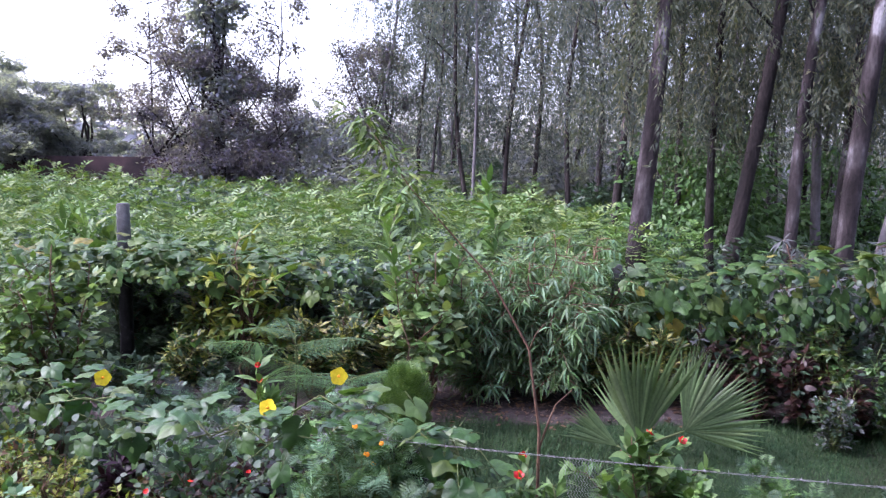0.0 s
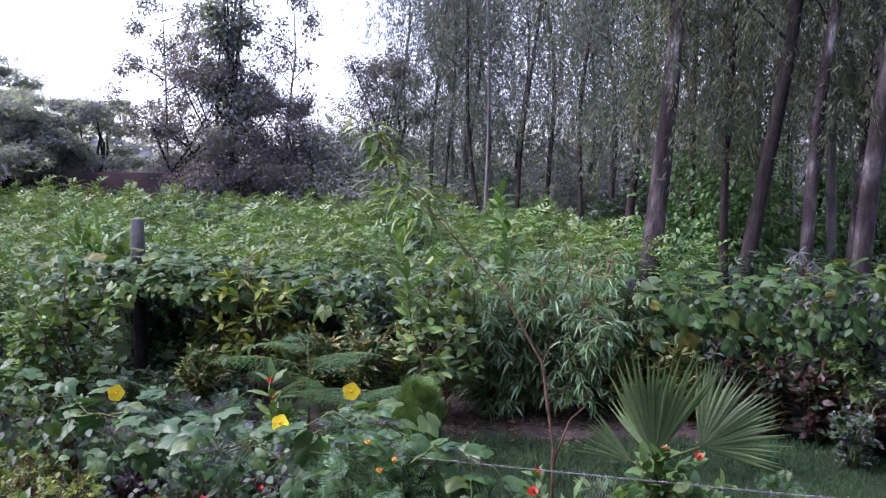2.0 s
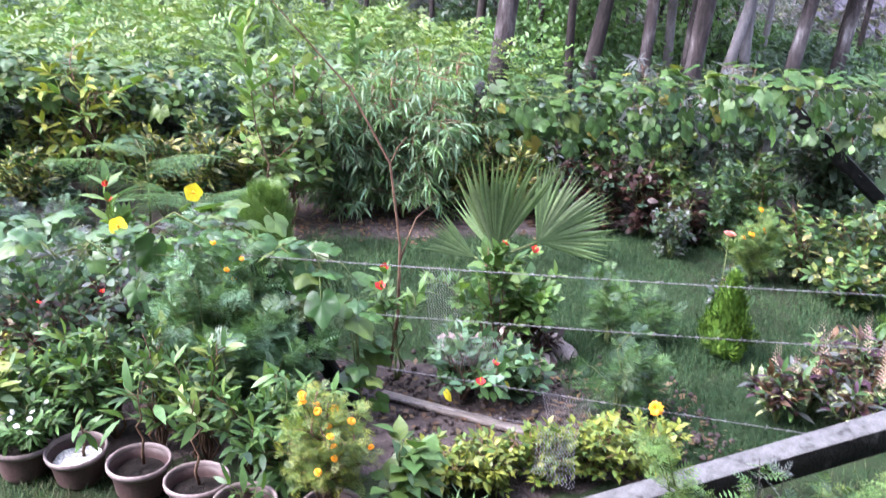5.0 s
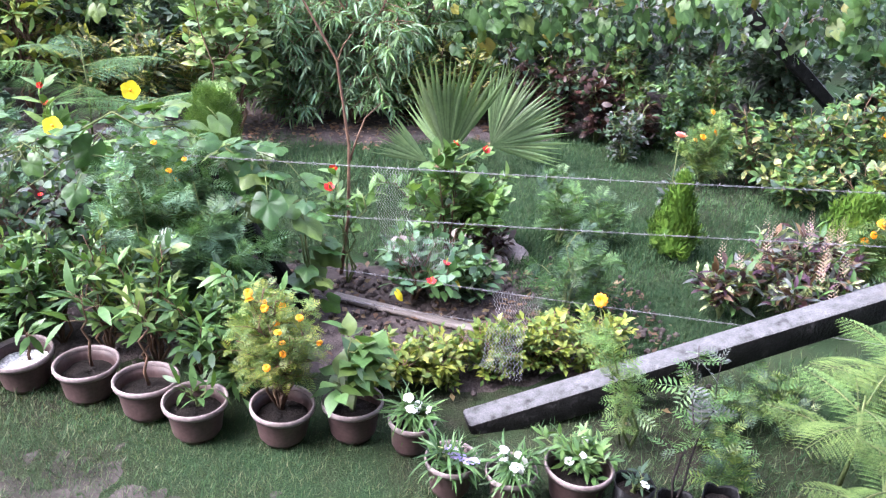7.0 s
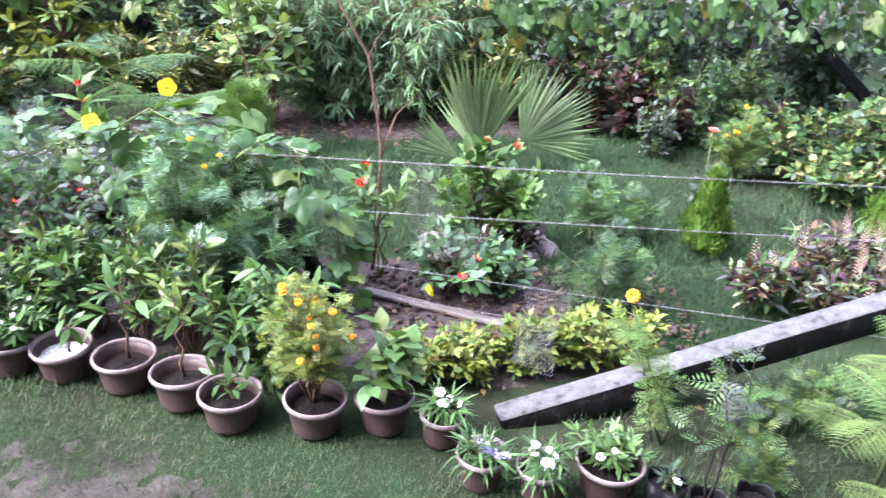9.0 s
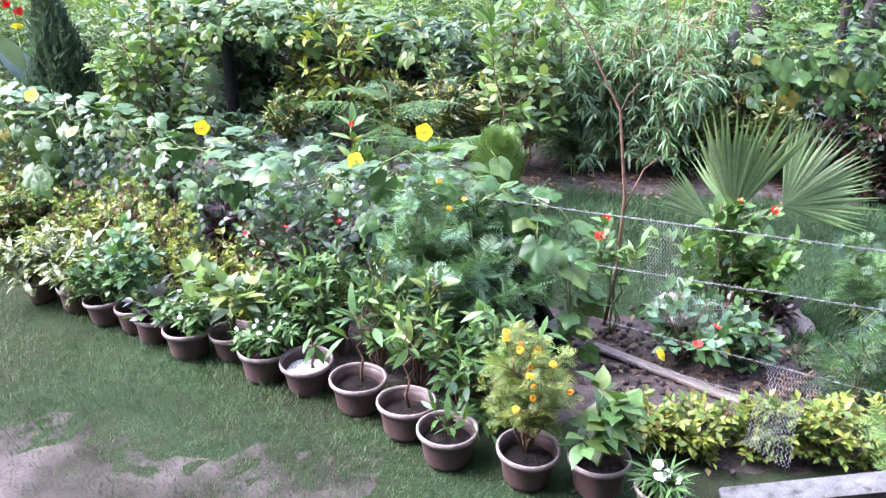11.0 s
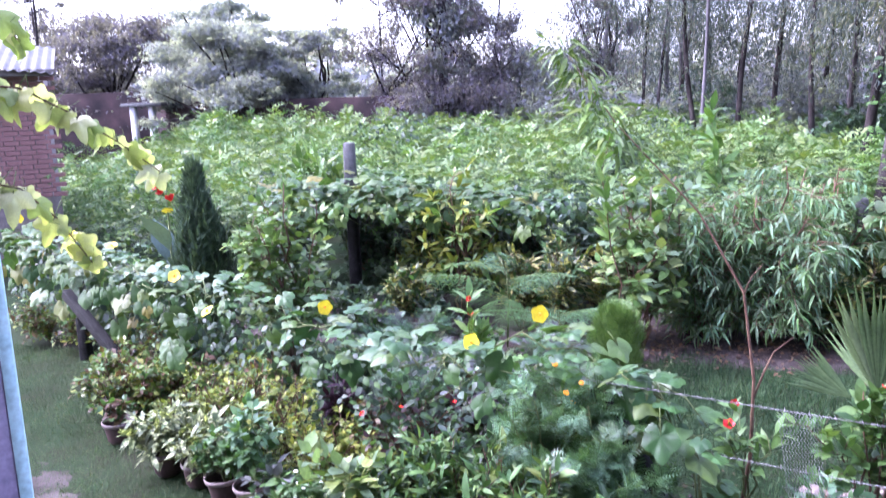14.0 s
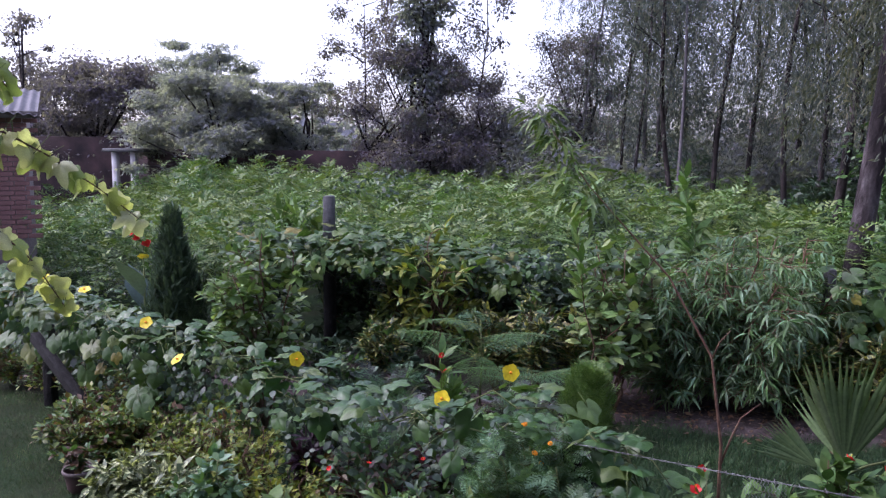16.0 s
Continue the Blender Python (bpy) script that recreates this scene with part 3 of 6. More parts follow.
def shrub(name, label, category, at, h, r, shape, mats, leaf, seed, stems=6, twigs=7, per=7, stem_mat=None, up=0.35, width=1.0, low=0.25,
          twig=0.45, stalk=0.007, flowers=None, group="", kind="", hang=0.0, lean=(0.0, 0.0), whorl=0, size_var=0.3):
    """A bushy plant: stems from one root, twigs along them, leaves along the twigs. flowers: (kind, count, label, size)."""
    rng = np.random.default_rng(seed)
    root = thing(name, label, category, at, 0, group, kind)
    wood, pos, way, tips = [], [], [], []
    for s in range(stems):
        a, rho = rng.uniform(0, 2 * np.pi) if stems > 1 else 0.0, (math.sqrt(rng.random()) if stems > 1 else 0.0)
        top = np.array([r * 0.75 * rho * math.cos(a) + lean[0], r * 0.75 * rho * math.sin(a) + lean[1], h * (1 - 0.35 * rho * rho) * rng.uniform(0.78, 0.97)])
        u = np.linspace(0, 1, 7)[:, None]
        line = np.concatenate([top[:2] * u**1.5, top[2] * u**0.95], 1)
        line[1:-1, :2] += rng.normal(0, 0.03 * h, (5, 2))
        wood.append((*tube(line, np.linspace(stalk * 1.4, stalk * 0.4, 7), 5), 0))
        for k in range(twigs):
            g = low + (1 - low) * (k + rng.random()) / twigs
            p = np.array([np.interp(g, u[:, 0], line[:, n]) for n in range(3)])
            b = rng.uniform(0, 2 * np.pi)
            d = unit(np.array([math.cos(b), math.sin(b), up + rng.normal(0, 0.25)]) + 0.5 * np.array([math.cos(a) * rho, math.sin(a) * rho, 0]))
            long = twig * r * (1.25 - 0.7 * g) * rng.uniform(0.7, 1.3)
            e = p + d * long - np.array([0, 0, hang * long * 0.5])
            wood.append((*tube([p, 0.5 * (p + e) + [0, 0, 0.06 * long], e], [stalk * 0.45, stalk * 0.35, stalk * 0.15], 3), 0))
            tips.append(e)
            q = np.sort(rng.uniform(0.15, 1.02, per))[:, None]
            if whorl:
                q = np.maximum(q, 1 - 0.25 * rng.random((per, 1)))
            pos.append(p + (e - p) * q)
            c = np.arange(per) * 2.4 + rng.uniform(0, 6)
            side = unit(np.cross(d, [0.1, 0.2, 1.0]))
            over = np.cross(side, d)
            way.append(0.7 * d + np.cos(c)[:, None] * side + np.sin(c)[:, None] * over * 0.7 + [0, 0, up * 0.6 - hang] + swing(rng, per, 0.2))
    pos, way = np.concatenate(pos), np.concatenate(way)
    n = len(pos)
    mats = mats if isinstance(mats, (list, tuple)) else [mats]
    slot = rng.integers(0, len(mats), n)
    size = leaf * rng.uniform(1 - size_var, 1 + size_var, n)
    chunks = []
    for k in range(len(mats)):
        on = slot == k
        if on.any():
            chunks.append((*scatter(shape, pos[on], way[on], np.array([0, 0, 1.0]) + swing(rng, on.sum(), 0.35), size[on], width), k))
    part("stem", wood, stem_mat or STEM, root)
    part("foliage", chunks, mats, root)
    if flowers:
        kind_of, count, flabel, fsize = flowers
        order = sorted(tips, key=lambda t: -t[2] + 0.4 * t[1] + rng.normal(0, 0.12))
        for t in order[:count]:
            bloom(root, kind_of, t + np.array([0, -0.01, 0.03]), rng, flabel, fsize * rng.uniform(0.85, 1.15))
    return root


def cone_tree(name, label, at, h, r, mats, seed, count=2600, leaf=0.09, round_top=False, flare=0.6, shape=FINE, wide=0.8):
    """A conifer clipped by growth to a cone or egg: upright sprays round a stem."""
    rng = np.random.default_rng(seed)
    root = thing(name, label, "conifer", at)
    z = rng.random(count) ** 0.8
    edge = np.sqrt(np.clip(1 - (2 * z - 0.75) ** 2 / 1.6, 0, 1)) if round_top else (1 - z) ** 0.95 * np.clip(0.55 + 2.5 * z, 0, 1)
    a = rng.uniform(0, 2 * np.pi, count)
    rad = r * edge * np.sqrt(rng.uniform(0.3, 1.0, count)) * (1 + 0.16 * np.sin(3 * a + 11 * z) + 0.12 * np.sin(7 * a - 17 * z))
    pos = np.stack([rad * np.cos(a), rad * np.sin(a), h * (0.04 + 0.93 * z)], 1)
    way = np.stack([flare * np.cos(a), flare * np.sin(a), 0.9 + 0 * a], 1) + swing(rng, count, 0.25)
    part("stem", [(*tube([(0, 0, 0), (0, 0, h * 0.9)], [0.02, 0.004], 6), 0)], TWIG, root)
    part("foliage", [(*scatter(shape, pos, way, np.stack([np.cos(a), np.sin(a), 0.3 + 0 * a], 1), leaf * rng.uniform(0.7, 1.3, count), wide), 0)], mats, root)
    return root


LEAF_MESH = {}


def leaf_mesh(kind, shape, mat, rng):
    """A few bent copies of one broad leaf with its stalk, shared by all the leaves of a vine."""
    if kind not in LEAF_MESH:
        LEAF_MESH[kind] = []
        for k in range(4):
            v, f = shape[0].copy(), shape[1]
            b, c = rng.normal(0, 0.12, 2)
            v[:, 2] += b * v[:, 0] ** 2 * 2 + c * (v[:, 1] - 0.4) ** 2 * 1.5 + 0.03 * np.sin(9 * v[:, 0] + k) * np.cos(8 * v[:, 1])
            sv, sf = tube([(0, 0.36, -0.03), (0, 0.05, -0.02), (0, -0.35, -0.12)], [0.01, 0.012, 0.012], 4)
            me = mesh_of("leaf", [(v, f, 0), (sv, sf, 1)])
            me.materials.append(mat)
            me.materials.append(STEM)
            LEAF_MESH[kind].append(me)
    return LEAF_MESH[kind]


def vine(name, label, line, count, size, shape, mat, seed, rise=0.1, drop=0.45, depth=0.2, kind="gourd", fill=None, blooms=(), bloom_kind="gourd", strands=3, top_share=0.55):
    """A climber along a fence: running stems, single broad leaves heaped on top and hanging down, older leaves beneath."""
    rng = np.random.default_rng(seed)
    root = thing(name, label, "climbing plant")
    line = np.asarray(line, float)
    run = np.r_[0, np.cumsum(np.linalg.norm(np.diff(line, axis=0), axis=1))]
    place = lambda s: np.stack([np.interp(s, run, line[:, n]) for n in range(3)], -1)  # noqa: E731
    wood = []
    for k in range(strands):
        s = np.linspace(0, run[-1], int(run[-1] / 0.18) + 2)
        p = place(s) + np.stack([0 * s, rng.normal(0, depth * 0.4, len(s)), rng.normal(-0.08 * k, 0.05, len(s))], 1)
        wood.append((*tube(p, 0.006, 4), 0))
    for k in range(int(run[-1] * 4)):
        p = place(rng.uniform(0, run[-1]))
        q = p + [rng.normal(0, 0.25), rng.normal(-0.05, 0.1), -rng.uniform(0.3, 1.0) * (drop + 0.3)]
        wood.append((*tube([p, 0.5 * (p + q) + rng.normal(0, 0.06, 3), q], [0.005, 0.004, 0.002], 3), 0))
    part("stem", wood, STEM, root)
    meshes = leaf_mesh(kind, shape, mat, rng)
    for k in range(count):
        p = place(rng.uniform(0, run[-1]))
        if rng.random() < top_share:
            p = p + [rng.normal(0, 0.05), rng.normal(0, depth), rng.uniform(-0.06, rise)]
            nrm, tip = np.array([0, -0.05, 1.0]), np.array([rng.normal(0, 1.0), rng.normal(-0.6, 0.6), -0.12])
        else:
            p = p + [rng.normal(0, 0.08), -abs(rng.normal(0, depth)), -drop * rng.random() ** 1.3]
            nrm, tip = np.array([0, -1.0, 0.5]), np.array([rng.normal(0, 0.5), -0.35, -0.9])
        y = unit(tip + rng.normal(0, 0.25, 3))
        x = unit(np.cross(y, nrm + rng.normal(0, 0.26 if nrm[2] > 0.9 else 0.45, 3)))
        z = np.cross(x, y)
        s = size * rng.uniform(0.45, 1.25)
        ob = part("leaf", meshes[int(rng.integers(4))], None, root)
        ob.matrix_basis = Matrix(((*(s * c for c in (x[0], y[0], z[0])), p[0]), (*(s * c for c in (x[1], y[1], z[1])), p[1]), (*(s * c for c in (x[2], y[2], z[2])), p[2]), (0, 0, 0, 1)))
    if fill:
        fmats, n, leaf, low = fill
        p = place(rng.uniform(0, run[-1], n)) + np.stack([rng.normal(0, 0.1, n), rng.normal(0.06, depth * 0.8, n), -low * rng.random(n) ** 0.8], 1)
        way = np.stack([rng.normal(0, 0.7, n), rng.normal(-0.3, 0.5, n), rng.normal(-0.5, 0.5, n)], 1)
        half = rng.integers(0, len(fmats), n)
        part("foliage", [(*scatter(OVATE, p[half == k], way[half == k], np.array([0, -0.6, 1]) + swing(rng, (half == k).sum(), 0.4), leaf * rng.uniform(0.5, 1.2, (half == k).sum()), 1.2), k) for k in range(len(fmats))],
             fmats, root, "smaller and withered leaves beneath")
    for p in blooms:
        bloom(root, bloom_kind, p, rng, "open yellow gourd flower", 0.88, (0.05, -0.9, 0.45))
    return root


# ---- potted plants ----
def plant_pot(at, r, h, fill=None, tilt=0.0, label="brown plastic flower pot with a pale rolled rim"):
    root = thing("flower_pot", label, "flower pot", at, 0, "row of flower pots")
    root.matrix_basis = pose(*at, tilt, tilt * 0.4, 37 * at[0])
    part("body", [(*lathe([(0.0, 0.0), (0.62 * r, 0.0), (0.66 * r, 0.02), (0.88 * r, h - 0.05), (0.92 * r, h - 0.025), (0.9 * r, h - 0.025), (0.84 * r, h - 0.07), (0.74 * r, 0.03)]), 0)], POT, root)
    ring = [(0.9 * r, h - 0.028), (0.98 * r, h - 0.032), (1.0 * r, h - 0.018), (0.99 * r, h - 0.004), (0.955 * r, h), (0.91 * r, h - 0.006), (0.895 * r, h - 0.022), (0.9 * r, h - 0.028)]
    part("rim", [(*lathe(ring, 32), 0)], POT_RIM, root, "sun-bleached rolled rim")
    rng = np.random.default_rng(int(1000 + 100 * at[0]))
    v, f = lathe([(0.001, h - 0.07), (0.25 * r, h - 0.068), (0.55 * r, h - 0.075), (0.8 * r, h - 0.08)], 18)
    v[:, 2] += rng.normal(0, 0.004, len(v))
    part("soil", [(v, f, 0)], fill or SOIL, root, "white gravel dressing" if fill else "")
    return root


def nursery_bag(at, r, h, seed):
    rng = np.random.default_rng(seed)
    root = thing("nursery_bag", "black plastic nursery bag of soil on the grass", "plant bag", at, 0, "nursery bags")
    v, f = lathe([(0.0, 0.0), (0.8 * r, 0.0), (r, 0.05), (0.98 * r, h * 0.6), (1.05 * r, h), (0.98 * r, h - 0.01), (0.92 * r, h - 0.05)], 20)
    a = np.arctan2(v[:, 1], v[:, 0])
    v[:, :2] *= (1 + 0.07 * np.sin(5 * a + seed) + 0.04 * np.sin(11 * a + 20 * v[:, 2]))[:, None]
    v[:, 2] += 0.012 * np.sin(4 * a) * (v[:, 2] > 0.05)
    part("bag", [(v, f, 0)], BAG, root)
    part("soil", [(*lathe([(0.001, h - 0.045), (0.95 * r, h - 0.05)], 14), 0)], SOIL, root)
    return root


# ---- trees ----
def gum_tree(name, label, at, h, r, lean, bark, seed, crown, crown_at, limbs=9, group="eucalyptus wood", bend=0.25):
    """A tall slim eucalyptus: a bending trunk, limbs, and a shared hanging crown."""
    rng = np.random.default_rng(seed)
    root = thing(name, label, "tree", at, 0, group)
    z = np.linspace(0, h, 14)
    x = lean[0] * z + bend * np.sin(z * rng.uniform(0.35, 0.6) + rng.uniform(0, 6)) * (z / h)
    y = lean[1] * z + bend * np.sin(z * rng.uniform(0.35, 0.6) + rng.uniform(0, 6)) * (z / h)
    line = np.stack([x, y, z - 0.05], 1)
    rad = r * (1 - 0.8 * (z / h)) * (1 + 0.05 * rng.normal(0, 1, 14))
    rad[0] *= 1.35
    part("trunk", [(*tube(line, rad, 14), 0)], bark, root)
    for k in range(limbs):
        g = rng.uniform(0.4, 0.9)
        p = np.array([np.interp(g * h, z, line[:, n]) for n in range(3)])
        a = rng.uniform(0, 2 * np.pi)
        long = rng.uniform(0.8, 2.2) * (1.2 - g)
        q = p + np.array([math.cos(a) * long, math.sin(a) * long, long * rng.uniform(0.5, 1.3)])
        part("limb", [(*tube([p, 0.5 * (p + q) + rng.normal(0, 0.1, 3) + [0, 0, 0.1], q], [r * 0.22, r * 0.14, r * 0.05], 6), 0)], bark, root)
    ob = part("crown", crown, None, root)
    ob.matrix_basis = pose(lean[0] * h * 0.5, lean[1] * h * 0.5 + 0.9, crown_at, 0, 0, rng.uniform(0, 360))
    return root


def gum_crown(seed, h, r, clusters, strands, per, leaf, mat, shape=SLIM, low=0.0, tight=0.32):
    rng = np.random.default_rng(seed)
    pos, way = [], []
    for c in range(clusters):
        z = h * rng.uniform(low, 1.0)
        a, rho = rng.uniform(0, 2 * np.pi), math.sqrt(rng.random())
        wide = r * (0.55 + 0.45 * math.sin(math.pi * min(1.0, 0.15 + z / h)))
        mid = np.array([wide * rho * math.cos(a), wide * rho * math.sin(a), z])
        for s in range(strands):
            p0 = mid + rng.normal(0, [tight, tight, 0.2])
            out = unit(rng.normal(0, 1, 3) * [1, 1, 0.2])
            u = np.sort(rng.random(per))
            long = rng.uniform(0.5, 1.2)
            pos.append(p0 + out * (0.35 * long * np.sqrt(u))[:, None] - np.array([0, 0, 1.0]) * (long * u**1.5)[:, None] + rng.normal(0, 0.05, (per, 3)))
            way.append(np.array([0, 0, -1.0]) + out * 0.4 + rng.normal(0, 0.45, (per, 3)))
    pos, way = np.concatenate(pos), np.concatenate(way)
    me = mesh_of("crown", [(*scatter(shape, pos, way, swing(rng, len(pos)), leaf * rng.uniform(0.6, 1.3, len(pos)), 1.0), 0)])
    me.materials.append(mat)
    return me


def broad_tree(name, label, at, h, r, mat, seed, clusters=60, per=110, leaf=0.3, trunks=1, low=0.3, flat=0.45, trunk_r=0.16, group="trees behind the field", shape=DIAMOND, spread=0.75, slender=False):
    """A spreading tree: trunk, limbs out to clumps, and clumps of leaves in loose tiers."""
    rng = np.random.default_rng(seed)
    root = thing(name, label, "tree", at, 0, group)
    mids = []
    for c in range(clusters):
        z = low + (1 - low) * rng.random()
        a, rho = rng.uniform(0, 2 * np.pi), rng.random() ** 0.45
        wide = r * math.sqrt(max(0.06, 1 - ((z - 0.55) / 0.55) ** 2))
        mids.append([wide * rho * math.cos(a), wide * rho * math.sin(a), h * z])
    mids = np.array(mids)
    bole = []
    for k in range(trunks):
        foot = np.array([rng.normal(0, 0.25 * (trunks > 1)), rng.normal(0, 0.25 * (trunks > 1)), -0.1])
        fork = np.array([rng.normal(0, 0.3 + 0.4 * (trunks > 1)), rng.normal(0, 0.3), h * rng.uniform(0.3, 0.45)])
        bole.append((*tube([foot, 0.5 * (foot + fork) + rng.normal(0, 0.1, 3), fork], [trunk_r, trunk_r * 0.85, trunk_r * 0.7], 9), 0))
        for m in mids[rng.permutation(clusters)[: 16 if trunks == 1 else 7]]:
            if slender:
                fork = np.array([0, 0, max(0.25 * h, m[2] - 0.5)])
            part("limb", [(*tube([fork, 0.5 * (fork + m) + rng.normal(0, 0.05 if slender else 0.25, 3), m], [trunk_r * 0.5, trunk_r * 0.28, 0.01 if slender else 0.02], 5), 0)], BARK_DARK, root)
    if slender:
        bole.append((*tube([bole[0][0][-9:].mean(0), (0.1, 0, 0.7 * h), (0, 0.1, h)], [trunk_r * 0.7, trunk_r * 0.5, 0.01], 7), 0))
    part("trunk", bole, BARK_DARK, root)
    n = clusters * per
    which = np.repeat(np.arange(clusters), per)
    size = rng.uniform(0.45, 1.0, clusters)[which] * spread
    off = rng.normal(0, 1, (n, 3)) * np.stack([size * 0.6, size * 0.6, size * flat * 0.6], 1)
    way = off * [1, 1, 0.3] + np.array([0, 0, -0.25]) + swing(rng, n, 0.4)
    part("crown", [(*scatter(shape, mids[which] + off, way, np.array([0, 0, 1.0]) + swing(rng, n, 0.5), leaf * rng.uniform(0.6, 1.3, n), 1.0), 0)], mat, root)
    return root


def thicket(name, label, count, x0, x1, y0, y1, top, mats, leaf, seed, per=26, wide=0.5, keep=None, shape=DIAMOND, category="weeds", deep=0.5, lump=0.2, loose=0.1):
    """Rank growth that nobody could count: overlapping heads of leaves over a hollow underside."""
    rng = np.random.default_rng(seed)
    x, y = rng.uniform(x0, x1, count), rng.uniform(y0, y1, count)
    if keep:
        ok = keep(x, y)
        x, y = x[ok], y[ok]
    n = len(x)
    mounds = max(8, n // 14)
    mx, my, mh = rng.uniform(x0, x1, mounds), rng.uniform(y0, y1, mounds), rng.normal(0, lump, mounds)
    near = np.argmin((x[:, None] - mx) ** 2 + (y[:, None] - my) ** 2, 1)
    away = np.hypot(x - mx[near], y - my[near])
    z = top(x, y) + mh[near] - 0.35 * lump * away**2 / wide + rng.normal(0, loose, n) - 0.12
    rad = wide * rng.uniform(0.5, 1.25, n)
    which = np.repeat(np.arange(n), per)
    m = len(which)
    d = unit(rng.normal(0, 1, (m, 3)) + [0, -0.3, 0.55])
    k = rng.uniform(0.55, 1.05, m)
    pos = np.stack([x[which], y[which], z[which] - rad[which] * 0.55], 1) + d * (rad[which] * k)[:, None] * [1, 1, 0.8]
    pos[:, 2] -= deep * rng.random(m) ** 4
    way = d * [1, 1, 0.35] + np.array([0, 0, -0.15]) + swing(rng, m, 0.45)
    mslot = rng.integers(0, len(mats), mounds)[near][which]
    lf = leaf(y[which]) * rng.uniform(0.6, 1.35, m)
    chunks = []
    for s in range(len(mats)):
        on = mslot == s
        chunks.append((*scatter(shape, pos[on], way[on], np.array([0, -0.15, 1.0]) + swing(rng, on.sum(), 0.4), lf[on], 1.0), s))
    return tagged(part(name, chunks, mats), label, category, kind="stuff")


# ---- the field, the far trees and the wood ----
def field_top(x, y):
    return 1.42 + 0.012 * (y - 10) + 0.13 * ripple(0.8 * x, 0.7 * y, 0.6) + 0.27 * np.sin(1.9 * x + 0.9 * y) * np.sin(1.5 * y - 0.7 * x) + 0.07 * np.clip(-x - 7, 0, 5) - 1.05 * np.clip((-x / np.maximum(y, 1) - 0.63) * 10, 0, 1) * (y > 12)


def behind_house(x, y):
    """Inside the brick house or behind it, as its two visible walls bound it."""
    a, b = x + 9.8, y - 11.0
    along, back = a * 0.766 + b * 0.643, -a * 0.643 + b * 0.766
    return (along < 0.15) & (back > -0.15) & (back < 5)


def in_field(x, y):
    return (x < 3.4 - 0.05 * (y - 10)) & ~behind_house(x, y) & ((y > 10.2) | (x < -5.2)) & (y > 8.8 - 0.5 * (x + 5.2))


def frond_weeds(name, label, count, x0, x1, y0, y1, top, mats, seed, fronds=12, long=0.27):
    """Rank weeds: each a tuft of arching feathered leaves thrown out from one stalk."""
    rng = np.random.default_rng(seed)
    x, y = rng.uniform(x0, x1, count), rng.uniform(y0, y1, count)
    ok = in_field(x, y)
    x, y = x[ok], y[ok]
    n = len(x)
    z = top(x, y) + rng.normal(0, 0.2, n)
    size = rng.uniform(0.65, 1.35, n) * (1 + 0.03 * (y - 10))
    which = np.repeat(np.arange(n), fronds)
    m = len(which)
    a = np.tile(np.arange(fronds) * 2.4, n) + rng.uniform(0, 6.3, n)[which] + rng.normal(0, 0.2, m)
    rise = np.tile(np.linspace(-0.35, 1.3, fronds), n) + rng.normal(0, 0.15, m)
    way = np.stack([np.cos(a), np.sin(a), rise], 1)
    pos = np.stack([x, y, z], 1)[which] - np.stack([0 * a, 0 * a, np.tile(np.linspace(0.4, 0.05, fronds), n) * size[which]], 1)
    slot = rng.integers(0, len(mats), n)[which]
    chunks = []
    for k in range(len(mats)):
        on = slot == k
        chunks.append((*scatter(WEED, pos[on], way[on], np.array([0, 0, 1.0]) + swing(rng, on.sum(), 0.2), (long * size[which] * rng.uniform(0.7, 1.2, m))[on], 1.0), k))
    return tagged(part(name, chunks, mats), label, "weeds", kind="stuff")


thicket("field_weeds", "rank green weeds filling the open field", 3000, -18, 4.5, 8.8, 24.6, lambda x, y: field_top(x, y) - 0.12, [G_MID, G_DARK, G_FIELD, G_MID], lambda y: 0.1 + 0.006 * (y - 10), 11, per=20, wide=0.42, lump=0.35, loose=0.15, shape=HAND, keep=in_field)
frond_weeds("feathery_weeds", "feathery bright green weeds standing above the field", 1800, -18, 4.5, 8.8, 24.6, lambda x, y: field_top(x, y) + 0.08, [G_FIELD, G_LIME, G_FIELD, G_BRIGHT], 17)
thicket("field_bushes", "taller leafy bushes scattered through the weeds", 260, -16, 3, 10.4, 24.5, lambda x, y: field_top(x, y) + 0.22, [G_DARK, G_MID, G_LIME, G_DARK, G_MID], lambda y: 0.1 + 0.006 * (y - 10), 15, per=110, wide=0.75, lump=0.2, category="bushes", deep=0.8,
        keep=lambda x, y: (x < 3.0 - 0.05 * (y - 10)) & ~behind_house(x, y) & (ripple(1.3 * x, 0.9 * y) > -0.3))
thicket("wood_undergrowth", "leafy undergrowth between the eucalyptus trunks", 1500, 2.2, 17, 10.2, 26, lambda x, y: 1.3 + 0.02 * (y - 10) + 0.2 * ripple(x, y, 0.5), [G_DARK, G_DARK, G_MID], lambda y: 0.15 + 0.009 * (y - 10), 12, per=13, wide=0.55, shape=HAND, category="undergrowth", deep=0.9,
        keep=lambda x, y: x > 3.2 - 0.05 * (y - 10))
thicket("field_edge_scrub", "dark scrub at the far edge of the field", 330, -9.2, 8, 25.2, 28.5, lambda x, y: 2.3 + 0.5 * ripple(0.9 * x, y, 0.5), [G_FAR_HAZE, G_FAR_HAZE, G_DARK], lambda y: 0 * y + 0.2, 13, per=100, lump=0.7, wide=1.0, category="scrub", deep=1.2)
thicket("distant_woods", "distant belt of dark woodland", 900, -75, 70, 46, 60, lambda x, y: 4.2 + 1.5 * ripple(0.23 * x, 0.4 * y, 0.5), [G_FAR_HAZE, G_FARDARK_HAZE], lambda y: 0 * y + 0.8, 14, per=34, wide=2.6, category="woodland", deep=3.5)

